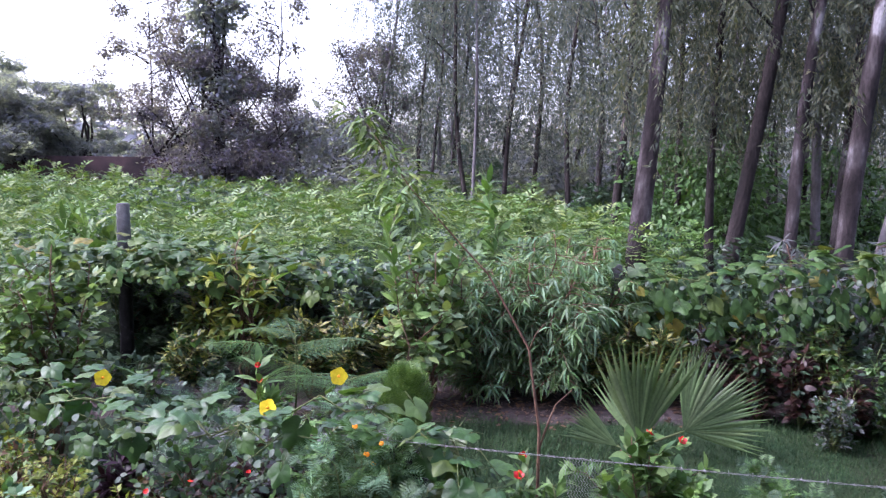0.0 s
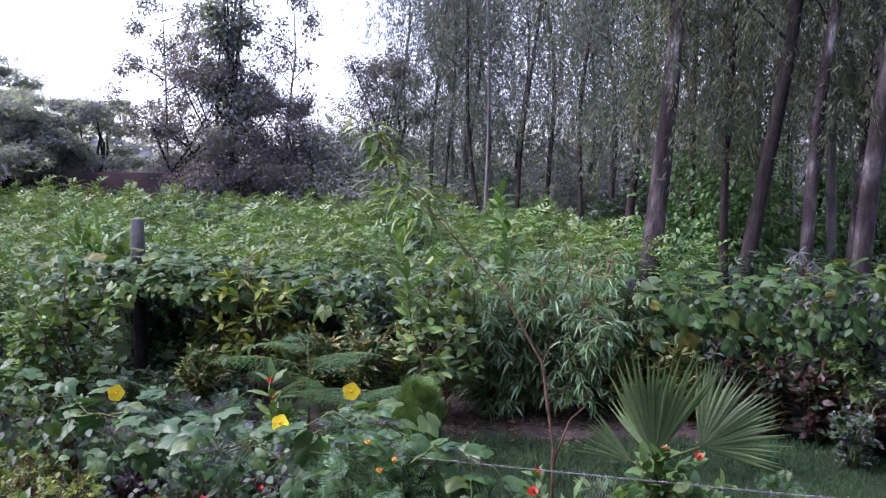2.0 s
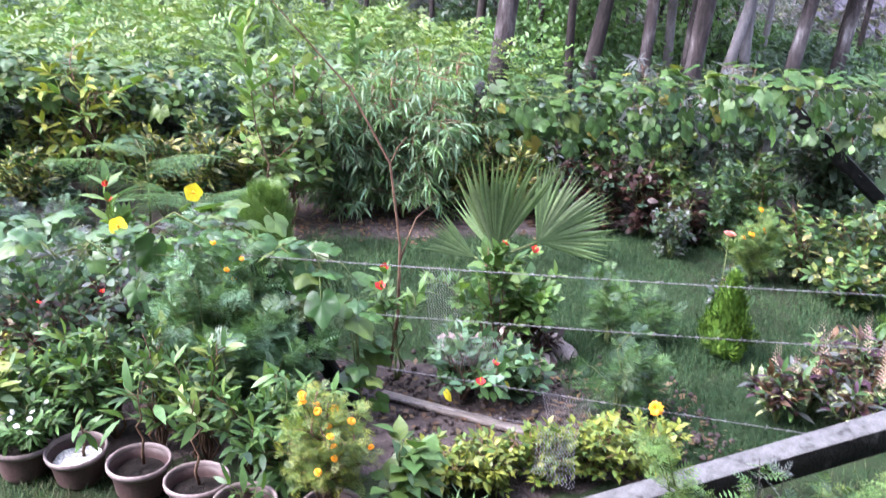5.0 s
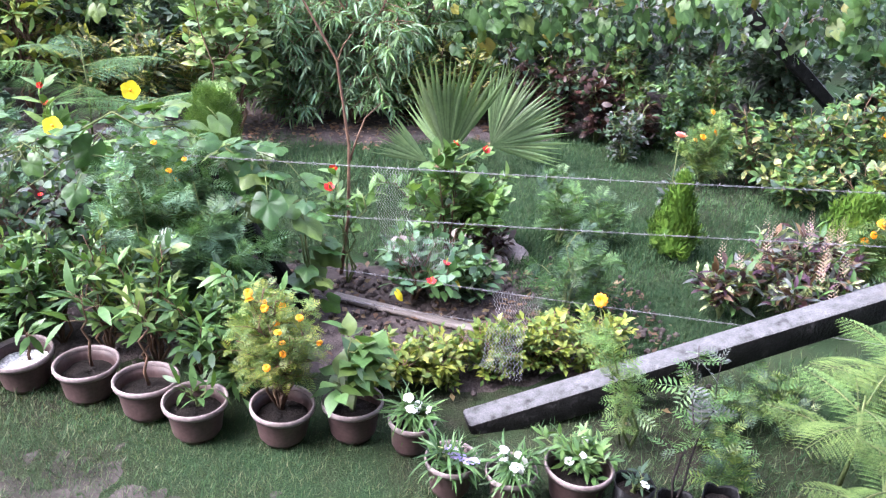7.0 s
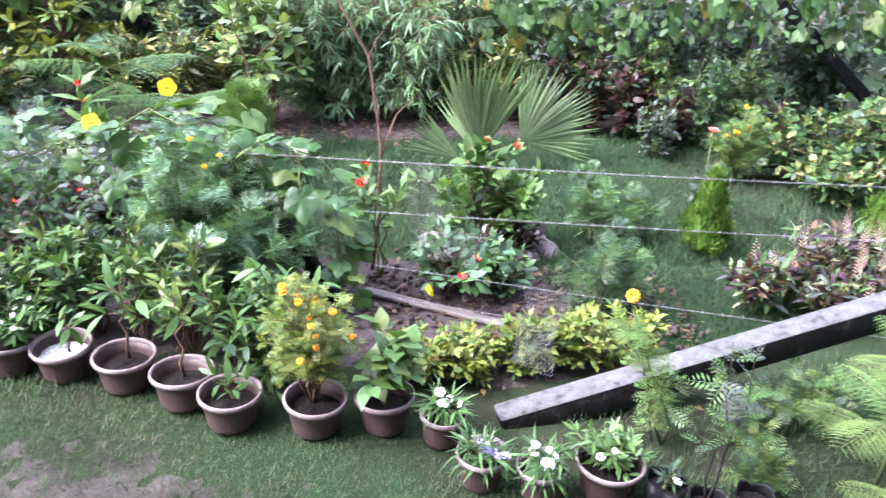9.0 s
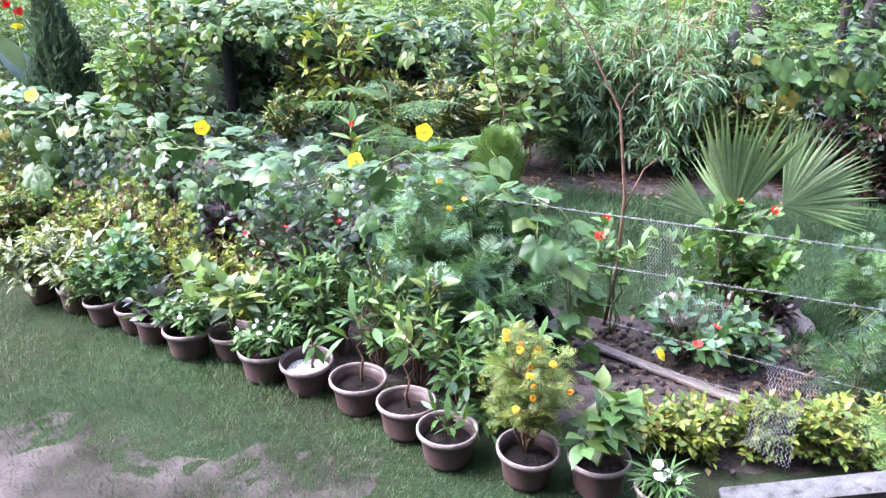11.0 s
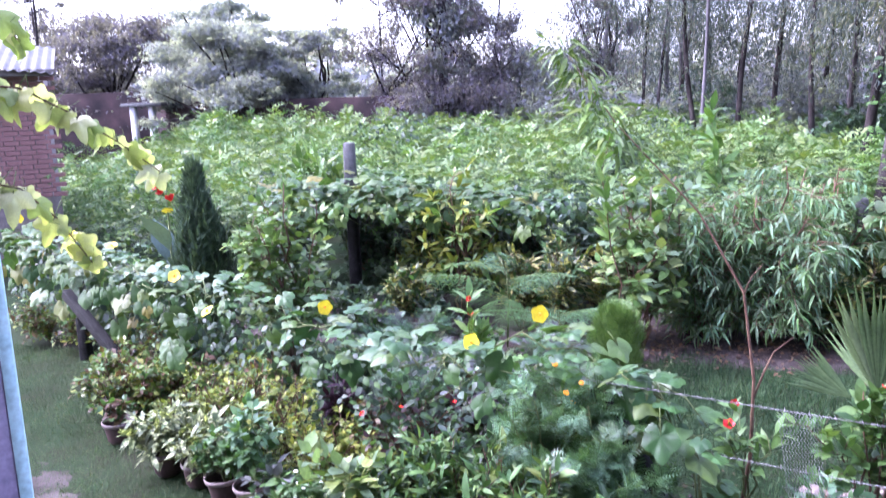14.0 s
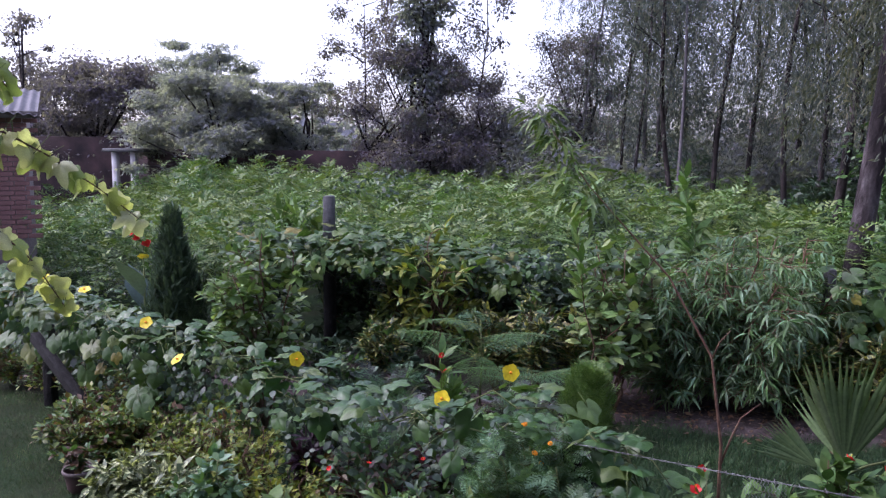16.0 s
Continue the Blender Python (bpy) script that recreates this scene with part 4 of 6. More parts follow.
broad_tree("feathery_tree", "spreading tree with feathery dark green crown", (-14.9, 24.9, 0), 5.2, 2.6, G_FAR_HAZE, 21, 84, 240, 0.155, flat=0.4, low=0.34, spread=0.62, shape=HAND)
broad_tree("feathery_tree", "taller feathery tree with a flat open top", (-17.3, 28.6, 0), 6.8, 2.2, G_FAR_HAZE, 22, 50, 150, 0.16, low=0.5, flat=0.25, spread=0.7, shape=HAND)
broad_tree("leafy_tree", "dark leafy tree behind the brick wall", (-21.8, 28.8, 0), 6.0, 3.2, G_FARDARK_HAZE, 23, 96, 320, 0.165, low=0.3, spread=0.72, flat=0.7)
broad_tree("leafy_tree", "thin dark tree behind the brick wall", (-26.5, 30.0, 0), 7.2, 2.4, G_FARDARK_HAZE, 33, 34, 120, 0.17, low=0.4, spread=0.6)
broad_tree("feathery_tree", "small feathery tree beside the boundary wall", (-12.8, 27.7, 0), 5.3, 1.7, G_FAR_HAZE, 24, 40, 180, 0.16, flat=0.34, low=0.45, spread=0.6, shape=HAND)
broad_tree("bushy_tree", "many-stemmed dark bushy tree", (-8.0, 26.9, 0), 6.1, 2.4, G_FARDARK_HAZE, 25, 60, 430, 0.105, trunks=4, trunk_r=0.1, flat=0.9, low=0.26, spread=0.62)
broad_tree("bushy_tree", "dark bushy tree beside a creeper-clad trunk", (-6.0, 27.0, 0), 5.3, 1.7, G_FARDARK_HAZE, 26, 42, 430, 0.105, trunks=3, trunk_r=0.1, flat=0.9, spread=0.6)
broad_tree("bushy_tree", "low dark tree at the edge of the wood", (-4.2, 27.2, 0), 3.9, 1.9, G_FAR_HAZE, 27, 44, 300, 0.14, trunks=2, trunk_r=0.1, flat=0.8, low=0.2)
broad_tree("bushy_tree", "dark tree standing against the wood", (-2.7, 29.0, 0), 6.9, 1.6, G_FARDARK_HAZE, 28, 48, 400, 0.105, trunks=1, trunk_r=0.14, flat=0.8, spread=0.6)
broad_tree("creeper_tree", "tall trunk wrapped in a climbing creeper", (-7.4, 26.4, 0), 11.0, 0.8, G_FAR_HAZE, 29, 52, 120, 0.19, low=0.3, flat=0.8, trunk_r=0.2, spread=0.5)
broad_tree("thin_tree", "thin open-crowned tree against the white sky", (-10.1, 27.5, 0), 8.8, 1.6, G_FARDARK_HAZE, 31, 40, 110, 0.13, low=0.45, flat=0.8, trunk_r=0.05, spread=0.4, slender=True)
broad_tree("thin_tree", "thin open-crowned tree against the white sky", (-5.7, 27.9, 0), 9.8, 1.4, G_FARDARK_HAZE, 32, 34, 80, 0.13, low=0.5, flat=0.8, trunk_r=0.05, spread=0.4, slender=True)
broad_tree("thin_tree", "thin open-crowned tree against the white sky", (-8.1, 27.2, 0), 10.5, 1.9, G_FARDARK_HAZE, 35, 44, 100, 0.13, low=0.5, flat=0.8, trunk_r=0.07, spread=0.42, slender=True)
broad_tree("thin_tree", "thin bare-topped tree behind the house", (-25.0, 27.5, 0), 8.0, 1.6, G_FARDARK_HAZE, 34, 30, 80, 0.16, low=0.4, flat=0.6, trunk_r=0.08, spread=0.42, slender=True)
for k, (x, y, h, r) in enumerate([(4.5, 15.4, 3.0, 0.9), (5.9, 17.5, 3.6, 1.2), (5.2, 14.2, 2.6, 0.8), (7.6, 15.0, 3.0, 1.0)]):
    broad_tree("young_tree", "leafy green young tree between the eucalyptus trunks", (x, y, 0), h, r, G_MID, 600 + k, 34, 90, 0.14, low=0.3, flat=0.7, trunk_r=0.04, spread=0.6, group="young trees in the wood")

NEAR_CROWNS = [gum_crown(40 + k, 6.5, 2.0, 40, 11, 26, 0.115, m, SLIM, tight=0.26) for k, m in enumerate((G_OLIVE, G_EUC, G_OLIVE))]
FAR_CROWNS = [gum_crown(46 + k, 9.0, 2.3, 60, 7, 23, 0.12, G_EUC, SLIM, 0.0, tight=0.36) for k in range(3)]
thicket("wood_canopy", "hanging foliage of the deep eucalyptus wood", 600, -1.6, 24, 31.5, 39, lambda x, y: 7.6 + 4.4 * np.sin(57 * x + 31 * y), [G_EUC, G_EUC, G_FAR_HAZE], lambda y: 0 * y + 0.3, 16, per=60, wide=1.4, lump=0.8, shape=SLIM, category="woodland", deep=1.8)
# trunks that stand out: foot, radius, lean, height at which the hanging crown begins
for k, (x, y, r, lx, bark, low) in enumerate([
        (2.82, 12.0, 0.165, 0.068, BARK, 3.3), (4.5, 15.0, 0.075, -0.03, BARK_DARK, 3.6), (4.45, 13.0, 0.085, -0.03, BARK_DARK, 3.2),
        (4.2, 12.0, 0.125, 0.12, BARK_DARK, 3.2), (5.0, 11.5, 0.11, 0.055, BARK, 3.5), (6.65, 14.0, 0.1, -0.02, BARK_PALE, 4.2),
        (5.52, 11.0, 0.15, 0.055, BARK, 3.6), (3.75, 18.0, 0.11, 0.07, BARK_DARK, 4.0), (6.1, 12.3, 0.13, 0.03, BARK, 3.8),
        (6.1, 11.6, 0.09, 0.24, BARK_PALE, 3.8), (7.2, 11.4, 0.12, 0.16, BARK, 3.8), (7.5, 12.8, 0.1, -0.05, BARK_PALE, 4.0),
        (8.6, 12.2, 0.12, 0.1, BARK, 3.6), (8.4, 14.5, 0.1, 0.0, BARK_PALE, 4.0), (7.2, 16.0, 0.11, 0.02, BARK, 4.0)]):
    gum_tree("eucalyptus", "eucalyptus with peeling grey-brown bark and hanging leaves", (x, y, 0), 11.5, r, (lx, 0.0), bark, 60 + k, NEAR_CROWNS[k % 3], low)
wood_rng = np.random.default_rng(80)
spots = [(0.95, 24.0, -0.13), (-0.4, 25.0, 0.01), (4.2, 22.0, 0.0), (-2.1, 28.0, 0.01), (1.8, 23.0, 0.02), (2.9, 25.0, -0.03), (0.3, 27.5, 0.03), (5.4, 20.0, 0.02), (6.6, 18.8, -0.02), (3.2, 20.0, 0.01), (5.9, 24.5, 0.0), (7.8, 22.0, 0.03), (9.2, 19.0, 0.0), (9.8, 16.5, 0.05),
         (2.2, 28.5, 0.0), (4.4, 27.5, 0.02), (6.9, 27.0, -0.02), (9.4, 25.5, 0.0), (11.5, 21.5, 0.02), (12.2, 17.0, 0.0), (-0.9, 30.5, 0.02), (1.2, 31.5, 0.0), (3.6, 31.5, 0.01), (6.0, 31.0, 0.0), (8.8, 30.0, 0.01), (11.8, 28.0, 0.0), (13.5, 24.0, 0.0), (14.5, 19.5, 0.0)]
for k, (x, y, lx) in enumerate(spots):
    gum_tree("eucalyptus", "slim pale-stemmed eucalyptus deep in the wood", (x, y, 0), 12.5, float(wood_rng.uniform(0.055, 0.09)), (lx, 0.0), [BARK_DARK, BARK, BARK_DARK, BARK_PALE, BARK_DARK][k % 5], 90 + k, FAR_CROWNS[k % 3], float(wood_rng.uniform(2.6, 4.0)), bend=0.6)

POLE_CROWN = gum_crown(52, 6.0, 1.4, 34, 6, 10, 0.17, G_EUC, SLIM, 0.0)
for k in range(14):
    x, y = float(wood_rng.uniform(-1.5, 13.0)), float(wood_rng.uniform(19.0, 31.0))
    gum_tree("eucalyptus", "slender young eucalyptus pole deep in the wood", (x, y, 0), 10.5, float(wood_rng.uniform(0.04, 0.07)), (float(wood_rng.normal(0, 0.03)), 0.0), [BARK_PALE, BARK_DARK, BARK_PALE][k % 3], 640 + k, POLE_CROWN, float(wood_rng.uniform(3.8, 5.2)), limbs=4)

# ---- walls, house and porch beyond the field ----
v, f = boxed((-36, 26.2, -0.1), (-18.6, 26.45, 3.15), 0.02)
tagged(part("wall_north", [(v, f, 0)], OLD_BRICK), "long sooty brick boundary wall", "wall", kind="structure")
v, f = boxed((-18.5, 25.7, -0.1), (-8.5, 25.95, 2.7), 0.02)
tagged(part("wall_east", [(v, f, 0)], OLD_BRICK), "reddish brick boundary wall half hidden by weeds", "wall", kind="structure")
porch = thing("porch", "small concrete porch with whitewashed columns", "porch", (-17.2, 24.0, 0))
for dx in (-0.75, 0.0):
    part("column", [(*boxed((dx - 0.1, -0.1, 0), (dx + 0.1, 0.1, 2.6), 0.015), 0)], PLASTER, porch, "whitewashed column")
part("slab", [(*boxed((-1.05, -0.3, 2.6), (0.6, 1.0, 2.72), 0.02), 0)], CONCRETE, porch)
part("back_wall", [(*boxed((-0.05, 0.8, 0.0), (0.95, 1.0, 2.6), 0.01), 0)], OLD_BRICK, porch)

house = thing("brick_house", "low red brick house with a corrugated sheet roof", "house", (-9.95, 11.2, 0), 40)
hw = part("wall", [(*boxed((-4.5, 0.02, -0.1), (-0.12, 0.25, 3.28), 0.005), 0), (*boxed((-0.35, 0.03, -0.1), (-0.12, 4.5, 3.28), 0.005), 0)], MORTAR, house)
brick_mesh = mesh_of("brick", [(*boxed((0.005, 0, 0.005), (0.225, 0.1, 0.075), 0.006), 0)], False)
brick_mesh.materials.append(BRICK)
brick_rng = np.random.default_rng(120)
for row in range(26):
    z = 1.2 + row * 0.0805
    for k in range(9 + (row % 2 == 0)):
        x = -2.2 + 0.235 * k + (0.07 if row % 2 else 0.0)
        ob = part("brick", brick_mesh, None, hw)
        ob.matrix_basis = pose(x, -0.01 + brick_rng.normal(0, 0.003), z, 0, 0, brick_rng.normal(0, 0.5))
xs = np.linspace(-4.8, 0.16, 170)
grid = np.array([[x, y, 3.24 + 0.1 * (0.16 - x) + 0.2 * (y + 0.45) + 0.02 * math.sin(2 * math.pi * x / 0.15)] for x in xs for y in (-0.45, 1.0, 2.4)])
i = (np.arange(169)[:, None] * 3 + np.arange(2)[None])
quads = np.stack([i, i + 3, i + 4, i + 1], -1).reshape(-1, 4)
low_grid = grid - [0, 0, 0.012]
part("roof", [(np.concatenate([grid, low_grid]), [quads, quads[:, ::-1] + len(grid)], 0)], ROOFING, house)
part("eaves_board", [(*boxed((-4.7, -0.36, 3.2), (0.2, -0.32, 3.31), 0.005), 0)], TIMBER, house)
pole = part("pole", [(*tube([(0, 0, 0), (0.03, 0, 2.6), (0.12, 0, 5.0)], [0.03, 0.028, 0.02], 8), 0)], BARK_DARK)
pole.matrix_basis = pose(-11.9, 13.2, 0)
tagged(pole, "thin dark pole standing behind the brick house", "pole")

# ---- fences ----
def fence_post(at, h, label, wide=0.13, tilt=0.0):
    root = thing("fence_post", label, "fence post", at, 8, "concrete fence posts")
    v, f = boxed((-wide / 2, -wide / 2, -0.2), (wide / 2, wide / 2, h), 0.018)
    v[:, :2] *= (1 - 0.1 * np.clip(v[:, 2:] / h, 0, 1))
    # The foot is coloured near-black to stand for shade among the plants.
    foot = v.copy()
    foot[:, 2] = np.minimum(v[:, 2], 0.64 * h)
    v[:, 2] = np.maximum(v[:, 2], 0.64 * h)
    part("shaft", [(v, f, 0)], CONCRETE, root)
    part("foot", [(foot * [1.015, 1.015, 1.0], f, 0)], ALGAE_SHADE, root, "lower part with shade painted near-black")
    return root


def strut(name, label, a, b, wide, high, top=CONCRETE):
    """A square concrete brace from a to b."""
    a, b = Vector(a), Vector(b)
    root = thing(name, label, "fence brace")
    v, f = boxed((-wide / 2, 0, -high / 2), (wide / 2, (b - a).length, high / 2), 0.012)
    way = (b - a).normalized()
    side = way.cross(Vector((0, 0, 1))).normalized()
    over = side.cross(way)
    m = np.array([side[:], way[:], over[:]])
    # All faces but the top get the near-black colour, algae and shade together.
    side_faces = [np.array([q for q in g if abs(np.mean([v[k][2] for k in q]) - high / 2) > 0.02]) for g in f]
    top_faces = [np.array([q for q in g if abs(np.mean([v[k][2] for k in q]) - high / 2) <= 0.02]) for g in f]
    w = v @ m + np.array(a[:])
    part("beam", [(w, [g for g in top_faces if len(g)], 0), (w, [g for g in side_faces if len(g)], 1)], [top, ALGAE_SHADE], root, "grey top, sides dark with algae and painted shade" if top is CONCRETE else "")
    return root


fence_post((-3.97, 9.78, 0), 2.13, "grey concrete fence post rising from the vines", 0.15)
fence_post((-0.75, 4.85, 0), 0.95, "concrete fence post under the gourd vine", 0.12)
fence_post((-6.0, 6.95, 0), 0.95, "concrete fence post under the gourd vine", 0.12)
fence_post((4.78, 3.25, 0), 1.25, "concrete corner post of the wire fence", 0.14)
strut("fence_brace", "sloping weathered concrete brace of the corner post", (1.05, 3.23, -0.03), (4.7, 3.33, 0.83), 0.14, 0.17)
strut("fence_brace", "dark concrete brace under the gourd vine", (0.3, 4.5, 0.03), (-0.3, 4.72, 0.95), 0.08, 0.1, ALGAE_SHADE)
strut("fence_brace", "dark concrete brace under the gourd vine", (-4.35, 5.9, 0.0), (-5.8, 6.54, 0.85), 0.09, 0.11, ALGAE_SHADE)
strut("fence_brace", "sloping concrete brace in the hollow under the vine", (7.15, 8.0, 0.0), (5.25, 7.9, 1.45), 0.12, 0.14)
fence_post((2.05, 9.3, 0), 1.5, "concrete post of the back fence", 0.12)
fence_post((5.2, 8.15, 0), 1.1, "concrete post of the back fence", 0.12)

FENCE_A, FENCE_B = np.array([-0.75, 4.75]), np.array([4.7, 3.2])


def on_fence(u, z):
    p = FENCE_A + (FENCE_B - FENCE_A) * np.asarray(u)[..., None]
    return np.concatenate([p, np.broadcast_to(np.asarray(z, float), np.shape(u))[..., None]], -1)


fence_rng = np.random.default_rng(130)
for za, zb, reach in ((1.01, 1.12, 1.0), (0.69, 0.79, 1.0), (0.45, 0.05, 0.98), (0.27, -0.25, 0.53)):
    wire = thing("barbed_wire", "rusty galvanised barbed wire strung along the fence", "barbed wire", group="fence wires")
    u = np.linspace(0, reach, 260)
    sag = za + (zb - za) * u - 0.012 * np.sin(math.pi * np.clip(u * 1.3, 0, 1))
    line = on_fence(u, sag)
    turns = u * 240
    strands = [(*tube(line + 0.0035 * np.stack([np.cos(turns + k) * 0.3, np.cos(turns + k), np.sin(turns + k)], 1), 0.0015, 4), 0) for k in (0, math.pi)]
    part("strand", strands, WIRE, wire)
    barbs = []
    for k in range(int(46 * reach)):
        p = on_fence(np.array(0.01 + k * 0.0215), np.interp(0.01 + k * 0.0215, u, sag))
        for s in range(2):
            d = fence_rng.normal(0, 1, 3) * [0.3, 1, 1]
            d = 0.018 * unit(d)
            barbs.append((*tube([p - d, p, p + d], [0.0008, 0.0022, 0.0008], 3), 0))
    tagged(part("barb", barbs, WIRE, wire), kind="stuff")

net = thing("wire_netting", "torn hexagonal wire netting hanging on the fence", "wire netting")
for p00, p10, p01, p11 in ((on_fence(np.array(0.397), 0.28), on_fence(np.array(0.447), 0.285), on_fence(np.array(0.402), 0.03) - [0, 0.13, 0], on_fence(np.array(0.452), 0.03) - [0, 0.13, 0]),
                           ((1.24, 3.62, 0.34), (1.46, 3.6, 0.36), (1.1, 3.3, 0.3), (1.3, 3.2, 0.27)),
                           (on_fence(np.array(0.262), 1.02), on_fence(np.array(0.3), 1.05), on_fence(np.array(0.274), 0.57), on_fence(np.array(0.307), 0.6)),
                           (on_fence(np.array(0.27), 0.6), on_fence(np.array(0.36), 0.62), on_fence(np.array(0.29), 0.42), on_fence(np.array(0.34), 0.4))):
    p00, p10, p01, p11 = (np.asarray(p, float) for p in (p00, p10, p01, p11))
    strips = []
    cols, rows = int(np.linalg.norm(p10 - p00) / 0.016), int(np.linalg.norm(p01 - p00) / 0.014)
    for c in range(cols):
        s = np.linspace(0, 1, rows * 2)[:, None]
        zig = ((np.where(np.arange(rows * 2) // 2 % 2 == 0, 0.0, 0.5) + c) / cols)[:, None]
        line = (p00 * (1 - zig) + p10 * zig) * (1 - s) + (p01 * (1 - zig) + p11 * zig) * s
        line[:, 1] += 0.02 * np.sin(7 * s[:, 0] + 0.4 * c)
        strips.append((*tube(line, 0.0015, 3), 0))
    tagged(part("mesh", strips, WIRE, net), kind="stuff")

plank = part("plank", [(*boxed((-0.62, -0.035, 0), (0.62, 0.035, 0.03), 0.004), 0)], TIMBER)
plank.matrix_basis = pose(1.0, 4.3, 0.022, 0, 0, -33)
tagged(plank, "grey weathered plank lying on the soil", "plank")
v, f = lattice(-1.2, 1.9, 3.2, 5.2, 30, 24, lambda x, y: np.minimum(0.02, 0.25 * (1 - np.abs((y - (4.65 - 0.21 * x)) / 0.75)) * 0.2) + 0.008 * ripple(5 * x, 5 * y, 0.6) - 0.01)
tagged(part("fence_bed", [(v, f, 0)], BED_SOIL), "strip of bare soil under the wire fence", "flower bed", kind="structure")

# ---- pots ----
POTS = [(-4.19, 5.18, 0.135, 0), (-3.45, 4.77, 0.13, 0), (-3.12, 4.67, 0.13, 0), (-2.805, 4.52, 0.14, 0), (-2.556, 4.44, 0.13, 0), (-2.372, 4.323, 0.13, 0), (-2.068, 4.187, 0.155, 0), (-1.784, 4.21, 0.14, 0), (-1.505, 4.0, 0.16, 0), (-1.206, 3.922, 0.16, 1), (-0.868, 3.771, 0.165, 0), (-0.556, 3.573, 0.165, 0), (-0.307, 3.371, 0.16, 0), (0.105, 3.28, 0.16, 0), (0.453, 3.248, 0.155, 0), (0.712, 3.1, 0.12, 0), (0.843, 2.777, 0.125, 0), (1.1, 2.655, 0.12, 0), (1.402, 2.63, 0.16, 0)]
for k, (x, y, r, gravel) in enumerate(POTS):
    plant_pot((x, y, 0), r, 0.205 if r > 0.14 else 0.19, PEBBLES if gravel else None, [0, 2, -2, 3, 0, -3][k % 6])
for k, (x, y) in enumerate([(1.6, 2.47), (1.73, 2.33), (1.95, 2.33)]):
    nursery_bag((x, y, 0), 0.085, 0.2, k + 3)
PZ = 0.125
shrub("potted_plant", "small leafy plant in the end pot", "potted plant", (-4.19, 5.18, PZ), 0.34, 0.2, OVATE, [G_MID, G_BROWN], 0.08, 201, 4, 5, 5)
for k, x in enumerate((-3.45, -3.12)):
    shrub("variegated_plant", "cream-edged variegated foliage plant in a pot", "potted plant", (x, (4.77, 4.67)[k], PZ), 0.42, 0.3, LONG, G_CREAM, 0.13, 202 + k, 7, 6, 7, low=0.15, group="variegated pot plants")
shrub("potted_plant", "bushy small-leaved green plant in a pot", "potted plant", (-2.805, 4.52, PZ), 0.42, 0.25, OVATE, G_MID, 0.06, 204, 7, 7, 8)
shrub("potted_plant", "tall blue-green leafy plant in a pot", "potted plant", (-2.55, 4.44, PZ), 0.72, 0.24, BROAD, [G_MID, G_BLUE], 0.085, 205, 5, 9, 6)
shrub("potted_plant", "leafy young plant in a pot", "potted plant", (-2.33, 4.33, PZ), 0.3, 0.2, OVATE, [G_MID, G_GREY], 0.1, 206, 4, 5, 5)
shrub("white_flowering_plant", "bushy plant with small white flowers in a pot", "potted plant", (-2.07, 4.2, PZ), 0.3, 0.26, LONG, G_MID, 0.07, 207, 9, 7, 8, flowers=("white", 9, "small white flower", 0.6))
shrub("broad_leaved_plant", "pale broad-leaved plant in a pot", "potted plant", (-1.784, 4.21, PZ), 0.62, 0.3, BROAD, [G_LIME, G_PEACH], 0.13, 208, 4, 4, 4, low=0.6, twig=0.7)
shrub("white_flowering_plant", "bushy plant with small white flowers in a pot", "potted plant", (-1.5, 4.0, PZ), 0.32, 0.24, LONG, G_MID, 0.07, 209, 8, 7, 8, flowers=("white", 9, "small white flower", 0.6))
shrub("seedling", "thin seedling in a gravel-topped pot", "potted plant", (-1.18, 3.93, PZ), 0.24, 0.2, LONG, G_MID, 0.11, 210, 1, 4, 2, low=0.6, stem_mat=TWIG)
shrub("sapling", "young sapling with a tuft of leaves in a pot", "potted plant", (-0.86, 3.84, PZ), 0.5, 0.3, LONG, G_MID, 0.17, 211, 1, 5, 3, low=0.65, stem_mat=TWIG)
shrub("sapling", "low sapling with long leaves in a tilted pot", "potted plant", (-0.3, 3.4, PZ), 0.2, 0.16, LONG, G_MID, 0.11, 212, 2, 3, 3, low=0.4)
shrub("sapling", "sapling with yellowing leaves in a pot", "potted plant", (-0.55, 3.62, PZ), 0.55, 0.22, LONG, [G_LIME, G_BRIGHT], 0.14, 213, 1, 5, 3, low=0.6, stem_mat=TWIG)
shrub("marigold", "pot marigold bush with yellowing leaves and orange flowers", "potted plant", (0.1, 3.32, PZ), 0.76, 0.3, FINE, [G_LIME, G_GOLD, G_LIME], 0.062, 214, 13, 12, 10, low=0.34, twig=0.5, stem_mat=TWIG, flowers=("marigold", 12, "orange marigold flower", 0.62))
shrub("broad_leaved_plant", "glossy broad-leaved plant in a pot", "potted plant", (0.45, 3.25, PZ), 0.46, 0.26, BROAD, [G_MID, G_GOURD], 0.125, 215, 4, 5, 4, low=0.3, width=1.1)
shrub("white_flowering_plant", "grassy plant with white flowers in a small pot", "potted plant", (0.712, 3.1, 0.11), 0.2, 0.11, LANCE, G_MID, 0.11, 216, 7, 4, 5, width=0.6, flowers=("white", 7, "white flower", 0.9))
shrub("lilac_flowering_plant", "grassy plant with lilac flowers in a small pot", "potted plant", (0.83, 2.75, 0.11), 0.18, 0.11, LANCE, G_MID, 0.11, 217, 7, 4, 5, width=0.6, flowers=("lilac", 6, "lilac flower", 1.1))
shrub("white_flowering_plant", "grassy plant with white flowers in a small pot", "potted plant", (1.1, 2.655, 0.11), 0.2, 0.11, LANCE, G_MID, 0.11, 218, 7, 4, 5, width=0.6, flowers=("white", 8, "white flower", 0.9))
